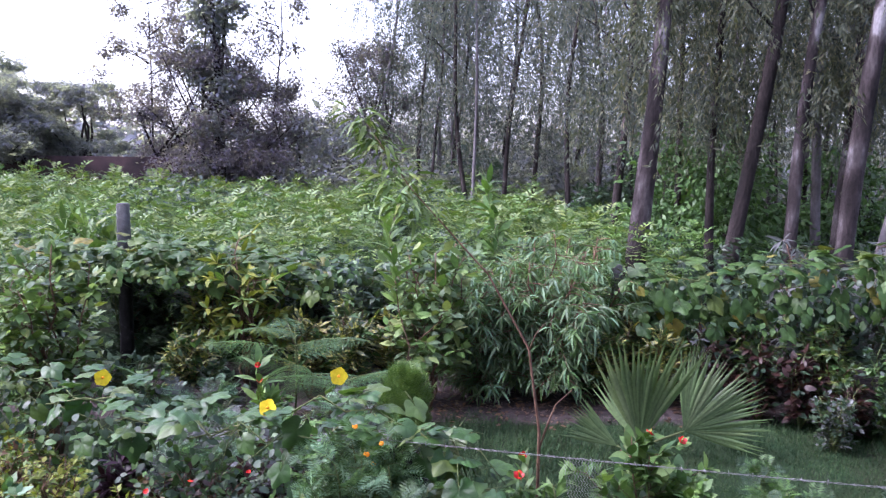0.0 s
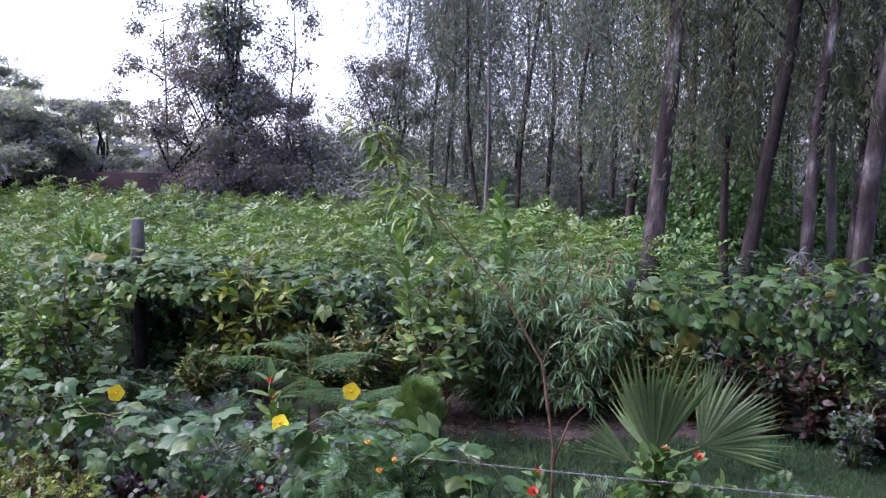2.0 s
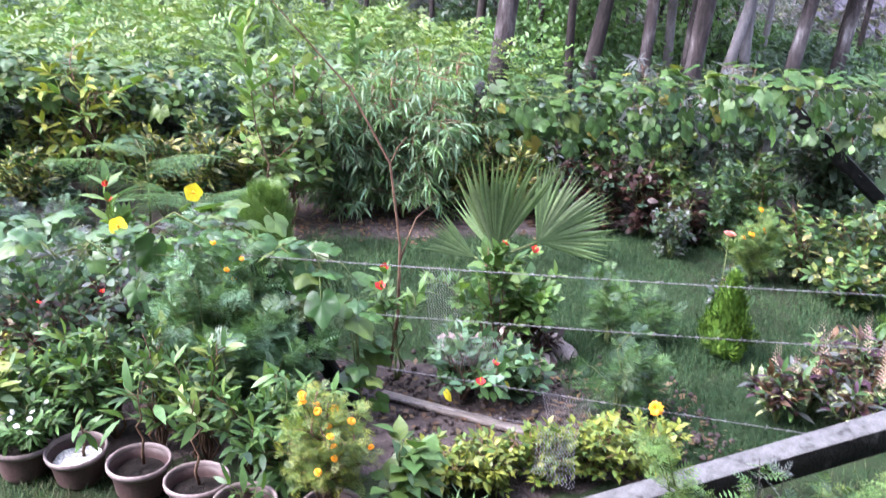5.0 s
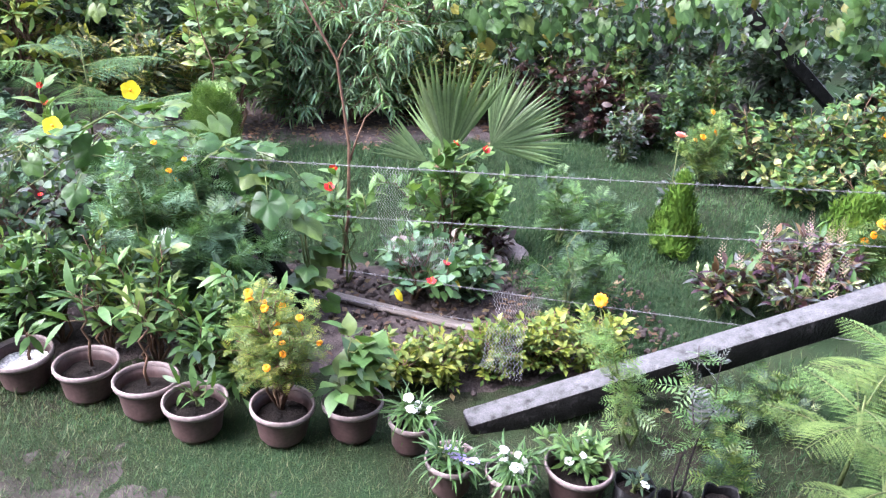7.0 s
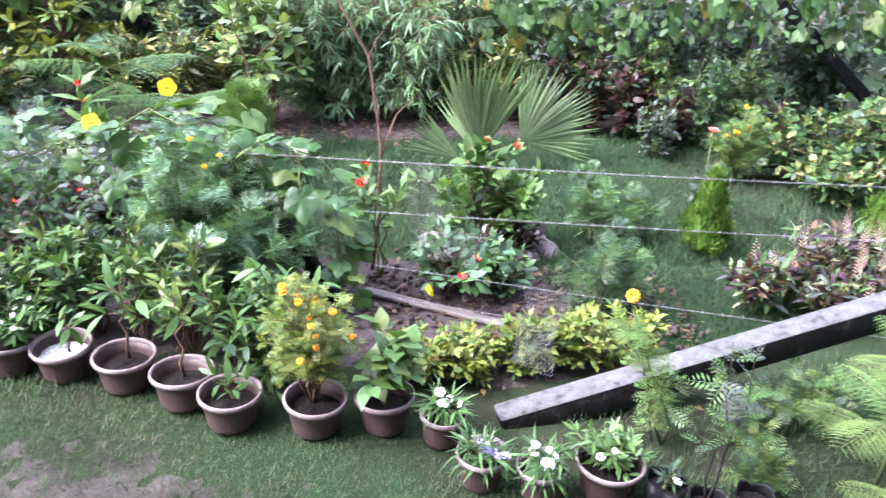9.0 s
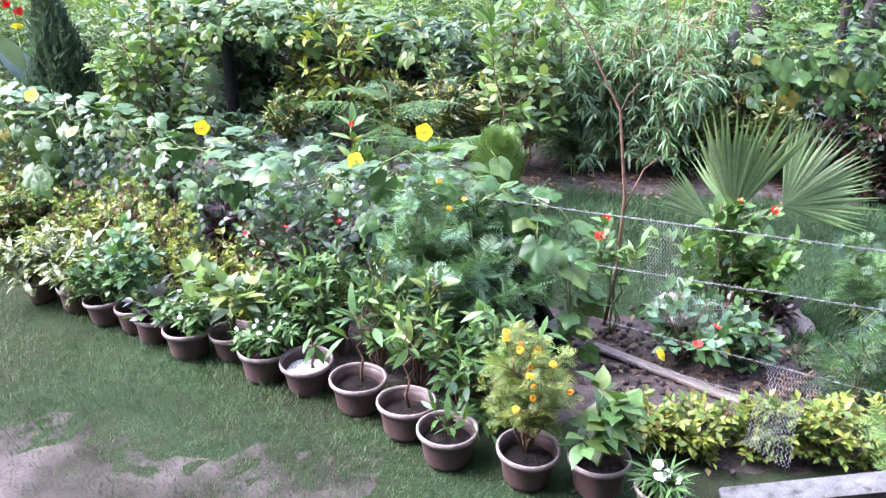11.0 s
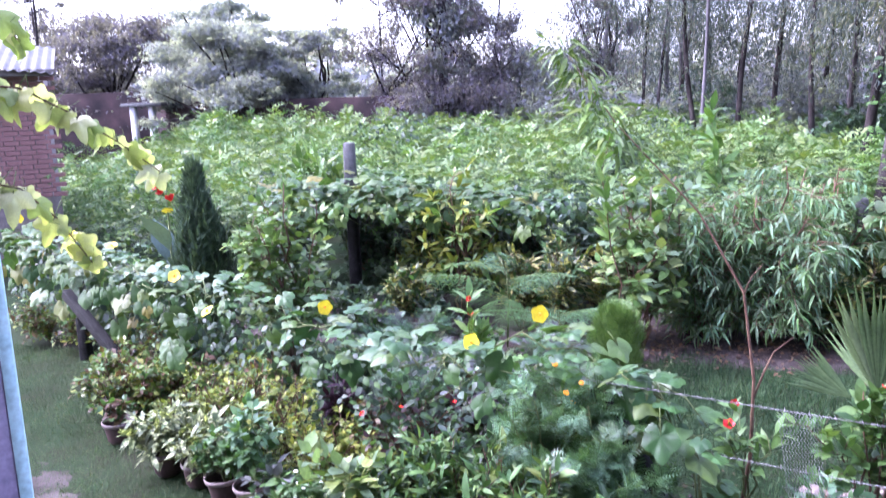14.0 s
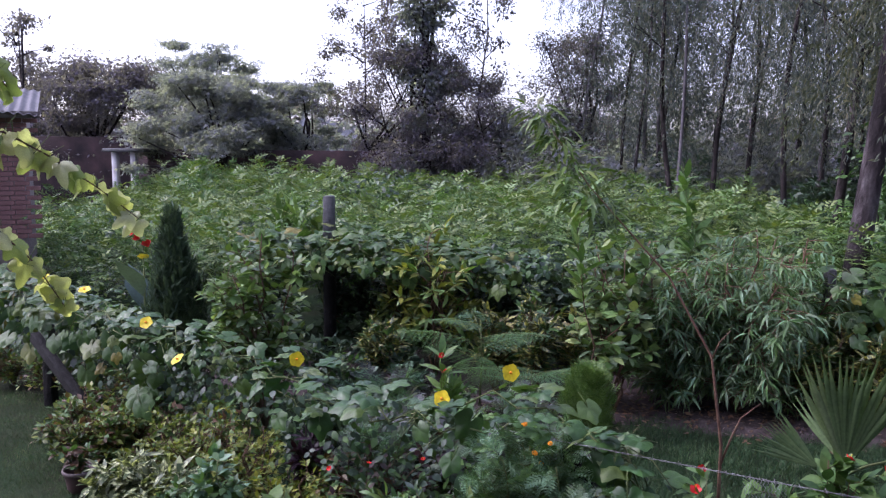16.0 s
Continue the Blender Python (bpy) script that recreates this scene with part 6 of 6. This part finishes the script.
shrub("hibiscus", "slim shrub with orange-red flowers at the sapling's foot", "shrub", (0.6, 4.85, 0), 0.95, 0.2, LONG, [G_BRIGHT], 0.13, 393, 3, 6, 4, low=0.55, up=0.7, flowers=("red", 2, "orange-red flower", 0.85))
shrub("leafy_shrub", "glossy dark shrub among the stones", "shrub", (1.33, 4.58, 0), 0.42, 0.34, OVATE, [G_MID, G_DARK, G_BLUE], 0.09, 394, 8, 8, 5, low=0.15)
shrub("maroon_plant", "maroon foliage plant among the stones", "foliage plant", (1.62, 5.1, 0), 0.32, 0.25, LONG, G_COLEUS, 0.11, 395, 6, 5, 5, low=0.15)
for k, (x, y, h) in enumerate([(2.3, 5.3, 0.5), (1.88, 4.12, 0.72), (2.5, 5.9, 0.5), (2.15, 4.3, 0.66), (2.65, 5.3, 0.42)]):
    shrub("feathery_plant", "feathery blue-green annual in the grass", "annual plant", (x, y, 0), h, 0.24, FERN, [G_MID, G_MID, G_DARK], 0.11, 396 + 20 * k, 4, 7, 4, low=0.15, group="feathery annuals")
stone_rng = np.random.default_rng(400)
for k in range(20):
    a = k * 2 * math.pi / 20
    x, y = 1.5 + 0.44 * math.cos(a) + stone_rng.normal(0, 0.04), 5.26 + 0.26 * math.sin(a) + stone_rng.normal(0, 0.05)
    bm = bmesh.new()
    bmesh.ops.create_icosphere(bm, subdivisions=2, radius=float(stone_rng.uniform(0.06, 0.115)))
    for w in bm.verts:
        w.co *= 1 + 0.35 * noise.noise(w.co * 9 + Vector((k, 0, 0)))
        w.co.z *= 0.7
    me = bpy.data.meshes.new("stone")
    bm.to_mesh(me)
    bm.free()
    me.polygons.foreach_set("use_smooth", [True] * len(me.polygons))
    ob = part("stone", me, STONE)
    ob.matrix_basis = pose(x, y, 0.02, 0, 0, 57 * k)
    tagged(ob, "rounded pinkish-grey stone edging a plant bed", "stone", "stones round the bed")

for k, (x, y, h, r) in enumerate([(3.0, 4.1, 0.42, 0.26), (3.3, 4.2, 0.55, 0.32), (3.62, 4.22, 0.58, 0.32), (3.95, 4.25, 0.5, 0.3), (3.35, 3.88, 0.42, 0.3), (3.68, 3.95, 0.42, 0.28)]):
    plant = shrub("purple_amaranth", "purple-leaved bedding plant with cream flower spikes", "bedding plant", (x, y, 0), h, r, LONG, [G_PURPLE, G_BROWN, G_COLEUS, G_GREY, G_MID, G_CREAM], 0.1, 405 + k, 9, 7, 5, low=0.3, up=0.7, group="purple bedding")
    for s in range(3):
        p = np.array([low_rng.normal(0, 0.14), low_rng.normal(0, 0.12), h * 0.85])
        q = np.arange(60)
        u = q / 60
        part("flower_spike", [(*scatter(OVATE_LOW, p + np.stack([0.012 * np.cos(2.4 * q), 0.012 * np.sin(2.4 * q), 0.2 * u], 1), np.stack([np.cos(2.4 * q), np.sin(2.4 * q), 0.8 + 0 * u], 1), (0, 0, 1.0), 0.024 * (1.1 - u), 1.0), 0)], CREAM_SPIKE, plant)
shrub("rose_bush", "rose with one pink bloom on a tall stem", "rose bush", (3.35, 5.6, 0), 0.62, 0.2, OVATE, [G_GREY, G_DARK], 0.075, 412, 3, 7, 5, low=0.3, stem_mat=TWIG)
rose = thing("rose", "tall rose stem with a pink bloom", "rose", (3.3, 5.55, 0))
part("stem", [(*tube([(0, 0, 0), (0.03, 0, 0.4), (0.02, 0.0, 0.76)], [0.007, 0.006, 0.004], 5), 0)], STEM, rose)
bloom(rose, "rose", (0.02, 0, 0.8), crng, "pink rose bloom", 1.15)
shrub("marigold", "marigold bush with orange flowers in the bed", "marigold", (4.2, 6.5, 0), 0.78, 0.35, FINE, [G_MID, G_LIME], 0.1, 413, 9, 9, 8, low=0.15, flowers=("marigold", 5, "orange marigold flower", 1.0))
shrub("marigold", "marigold plant with orange flowers beside the fence", "marigold", (4.35, 4.45, 0), 0.6, 0.3, FINE, [G_LIME, G_MID], 0.12, 414, 6, 8, 7, low=0.15, flowers=("marigold", 6, "orange marigold flower", 1.1))
shrub("marigold", "marigold plant with orange flowers beside the back bed", "marigold", (6.1, 6.3, 0), 0.75, 0.35, FINE, [G_LIME, G_MID], 0.12, 415, 6, 8, 7, low=0.15, flowers=("marigold", 6, "orange marigold flower", 1.2))
for k, (x, y, h, r) in enumerate([(4.7, 6.5, 0.85, 0.45), (5.2, 6.3, 0.95, 0.5), (5.7, 6.5, 1.05, 0.5), (4.75, 5.9, 0.55, 0.4), (5.4, 5.7, 0.55, 0.45), (6.3, 6.0, 0.9, 0.5), (6.0, 7.0, 0.7, 0.4), (6.7, 6.9, 1.0, 0.5)]):
    shrub("bedding_shrub", "broad bush with blue-green and yellowing leaves", "shrub", (x, y, 0), h, r, OVATE, [G_MID, G_DARK, G_CROTON, G_LIME, G_MID], 0.095, 416 + k, 10, 9, 6, low=0.1, group="bushes before the back fence", stem_mat=TWIG)
for k, (x, y, h) in enumerate([(3.3, 8.05, 0.95), (3.65, 7.85, 0.85), (4.0, 7.6, 0.6), (3.0, 8.25, 1.0)]):
    shrub("coleus", "maroon coleus with yellow leaf edges", "coleus", (x, y, 0), h, 0.3, OVATE, [G_COLEUS, G_COLEUS, G_DARK, G_COLEUS], 0.1, 425 + k, 8, 10, 8, low=0.15, group="coleus in the border")
shrub("small_leaved_shrub", "dark blue-green small-leaved shrub before the coleus", "shrub", (3.7, 7.2, 0), 0.75, 0.3, OVATE, [G_DARK, G_GREY, G_DARK], 0.06, 432, 8, 10, 8, low=0.1)
shrub("grey_plant", "greyish plume of withered leaves", "foliage plant", (2.75, 8.3, 0), 1.0, 0.2, LONG, [G_GREY, G_COLEUS], 0.1, 430, 4, 9, 7, low=0.3, up=0.7)
shrub("climbing_shrub", "upright dark green small-leaved shrub", "shrub", (4.3, 7.45, 0), 1.25, 0.34, OVATE, [G_MID, G_DARK], 0.075, 431, 9, 12, 8, low=0.08)

# back fence vines
vine("back_gourd_vine", "dense gourd vine heaped over the back fence", [(2.0, 9.2, 1.4), (2.9, 8.85, 1.42), (3.8, 8.5, 1.6), (4.6, 8.2, 1.72), (5.6, 7.8, 1.72), (7.0, 7.3, 1.7)], 340, 0.2, GOURD, G_GOURD_OLD, 440, kind="back", rise=0.18, drop=0.55, depth=0.25,
     fill=([G_DARK, G_DARK, G_MID], 1300, 0.11, 0.65), top_share=0.45)
vine("back_gourd_vine", "gourd vine trailing along the back fence beside the post", [(-5.0, 9.5, 1.5), (-4.4, 9.35, 1.62), (-3.7, 9.25, 1.66), (-3.0, 9.25, 1.62), (-2.2, 9.3, 1.45), (-1.4, 9.3, 1.35)], 190, 0.19, GOURD, G_GOURD_OLD, 441, kind="back", rise=0.14, drop=0.25, depth=0.25,
     fill=([G_MID, G_LIME, G_LIME], 1000, 0.1, 0.3), top_share=0.65)
vine("back_gourd_vine", "gourd vine spreading forward over the dark hollow beside the post", [(-4.7, 9.0, 1.42), (-4.1, 8.95, 1.5), (-3.4, 8.95, 1.5), (-2.7, 9.0, 1.42)], 70, 0.18, GOURD, G_GOURD_OLD, 442, kind="back", rise=0.1, drop=0.15, depth=0.28,
     fill=([G_MID, G_LIME], 500, 0.1, 0.15), top_share=0.85)
vine("back_gourd_vine", "gourd vine roofing the dark hollow behind the post", [(-5.2, 9.9, 1.5), (-4.3, 9.95, 1.55), (-3.3, 9.95, 1.55), (-2.2, 9.9, 1.45), (-1.2, 9.8, 1.4)], 110, 0.2, GOURD, G_GOURD_OLD, 443, kind="back", rise=0.12, drop=0.12, depth=0.4,
     fill=([G_MID, G_DARK], 3200, 0.12, 0.14), top_share=0.9)
for k, (x, y, h, r) in enumerate([(4.3, 9.7, 1.95, 0.9), (5.4, 9.4, 2.0, 0.9), (6.6, 9.0, 2.0, 0.9)]):
    shrub("eucalyptus_sapling", "grey-green eucalyptus sapling with drooping leaves", "sapling", (x, y, 0), h, r, LANCE, G_GREY, 0.17, 445 + k, 9, 13, 9, low=0.25, hang=0.6, stem_mat=TWIG, stalk=0.014, group="eucalyptus saplings")

# fallen leaves and crumbs of earth on the beds
litter_rng = np.random.default_rng(470)
ln = 900
lx = litter_rng.uniform(-1.0, 2.6, ln)
ly = 4.72 - 0.24 * lx + litter_rng.normal(0, 0.35, ln)
la = litter_rng.uniform(0, 6.28, ln)
tagged(part("leaf_litter", [(*scatter(OVATE_LOW, np.stack([lx, ly, np.full(ln, 0.035)], 1), np.stack([np.cos(la), np.sin(la), litter_rng.normal(0.05, 0.2, ln)], 1), np.array([0, 0, 1.0]) + swing(litter_rng, ln, 0.3), 0.05 * litter_rng.uniform(0.5, 1.5, ln), 1.0), 0)], [G_BROWN]),
       "brown fallen leaves scattered on the bare soil", "leaf litter", kind="stuff")
cx, cy = litter_rng.uniform(-1.0, 2.6, 700), 0.0
cy = 4.72 - 0.24 * cx + litter_rng.normal(0, 0.4, 700)
crumb = lathe([(0.001, -0.4), (0.5, -0.1), (0.4, 0.35), (0.001, 0.5)], 5)
tagged(part("soil_crumbs", [(*scatter(crumb, np.stack([cx, cy, np.full(700, 0.03)], 1), swing(litter_rng, 700), swing(litter_rng, 700), 0.03 * litter_rng.uniform(0.4, 1.6, 700), 1.0), 0)], BED_SOIL), "loose crumbs of bare earth under the fence", "soil", kind="stuff")

bx, by = litter_rng.uniform(-1.5, 3.0, 900), litter_rng.normal(8.35, 0.35, 900)
ba = litter_rng.uniform(0, 6.28, 900)
tagged(part("leaf_litter", [(*scatter(OVATE_LOW, np.stack([bx, by, np.full(900, 0.06)], 1), np.stack([np.cos(ba), np.sin(ba), litter_rng.normal(0.05, 0.2, 900)], 1), np.array([0, 0, 1.0]) + swing(litter_rng, 900, 0.3), 0.06 * litter_rng.uniform(0.5, 1.5, 900), 1.0), 0)], [G_BROWN]),
       "withered leaves lying under the fruit trees", "leaf litter", kind="stuff")

for x, y, z in ((0.83, 4.28, 0.25), (1.24, 4.4, 0.24), (1.05, 4.12, 0.06), (0.7, 4.5, 0.05)):
    fallen = part("fallen_leaf", [(*scatter(HEART, [(0, 0, 0)], (0.2, -0.4, -0.6), (0, -0.8, 0.5), 0.085, 0.8), 0)], YELLOW)
    fallen.matrix_basis = pose(x, y, z, 0, 0, 60 * x)
    tagged(fallen, "yellow dead leaf caught under the fence", "leaf", "yellow dead leaves")

# ---- grapevine and the painted post beside the camera ----
grape_rng = np.random.default_rng(450)
grapevine = thing("grapevine", "grapevine with trailing shoots of yellow-green leaves", "grapevine", (-1.95, 1.4, 0))
foot = np.array([-1.95, 1.4, 0])
part("stem", [(*tube([(0, 0, -0.05), (0.04, 0.02, 1.0), (-0.02, 0.0, 2.0), (0.02, 0.02, 2.8), (0.1, 0.06, 3.3)], [0.022, 0.019, 0.016, 0.012, 0.006], 8), 0)], TWIG, grapevine)
for line in ([(-1.9, 1.43, 3.15), (-1.72, 1.5, 3.1), (-1.47, 1.67, 2.97), (-1.46, 1.76, 2.87)],
             [(-1.93, 1.42, 2.8), (-1.75, 1.5, 2.82), (-1.52, 1.79, 2.77), (-1.46, 1.9, 2.7), (-1.4, 2.01, 2.61), (-1.35, 2.11, 2.52)],
             [(-1.94, 1.41, 2.55), (-1.72, 1.5, 2.62), (-1.46, 1.69, 2.52), (-1.43, 1.77, 2.43), (-1.4, 1.84, 2.3)]):
    line = np.array(line) - foot
    shoot = part("shoot", [(*tube(line, np.linspace(0.004, 0.0015, len(line)), 5), 0)], TWIG, grapevine)
    run = np.r_[0, np.cumsum(np.linalg.norm(np.diff(line, axis=0), axis=1))]
    for s in np.arange(0.12, run[-1] + 0.03, 0.032):
        p = np.array([np.interp(s, run, line[:, n]) for n in range(3)])
        y = unit(np.array([grape_rng.normal(0, 0.5), grape_rng.normal(0.1, 0.5), -0.7]))
        x = unit(np.cross(y, np.array([0.6, -0.8, 0.5]) + grape_rng.normal(0, 0.4, 3)))
        z = np.cross(x, y)
        k = 0.125 * grape_rng.uniform(0.6, 1.2) * (1.1 - 0.5 * s / run[-1])
        ob = part("leaf", leaf_mesh("grape", GRAPE, G_GRAPE, grape_rng)[int(grape_rng.integers(4))], None, shoot)
        p = p - y * 0.02
        ob.matrix_basis = Matrix(((k * x[0], k * y[0], k * z[0], p[0]), (k * x[1], k * y[1], k * z[1], p[1]), (k * x[2], k * y[2], k * z[2], p[2]), (0, 0, 0, 1)))

jamb = thing("veranda_post", "mauve painted veranda post with a pale teal edge", "post", (-1.307, 1.45, 0), 45.0)
part("shaft", [(*boxed((-0.16, -0.06, 0), (-0.026, 0.06, 3.4), 0.004), 0)], JAMB, jamb)
part("edge_strip", [(*boxed((-0.026, -0.064, 0), (0.0, 0.056, 3.4), 0.002), 0)], JAMB_EDGE, jamb, "pale teal edge")

bottle = thing("plastic_bottle", "clear plastic bottle with an orange label standing on the brace", "bottle", (3.5, 3.3, 0.645))
part("body", [(*lathe([(0.001, 0.0), (0.046, 0.0), (0.05, 0.015), (0.05, 0.09), (0.046, 0.1), (0.05, 0.11), (0.05, 0.215), (0.04, 0.255), (0.018, 0.29), (0.014, 0.3), (0.014, 0.318), (0.001, 0.318)], 20), 0)], surface("milky_plastic", [(0.3, (0.4, 0.42, 0.45)), (0.7, (0.6, 0.62, 0.65))], 8, 0.3, 0.1, 0.002), bottle)
part("label", [(*lathe([(0.0507, 0.03), (0.0515, 0.032), (0.0515, 0.2), (0.0507, 0.202)], 20), 0)], surface("orange_label", [(0.4, (0.75, 0.7, 0.62)), (0.52, (0.75, 0.3, 0.08)), (0.65, (0.7, 0.2, 0.05))], 9, 0.5, 0.05, 0.001), bottle, "orange and white label")
part("cap", [(*lathe([(0.017, 0.3), (0.018, 0.303), (0.018, 0.326), (0.015, 0.33), (0.001, 0.33)], 14), 0)], surface("pink_cap", [(0.3, (0.5, 0.2, 0.18)), (0.7, (0.6, 0.28, 0.25))], 8, 0.4, 0.1, 0.001), bottle, "reddish cap")
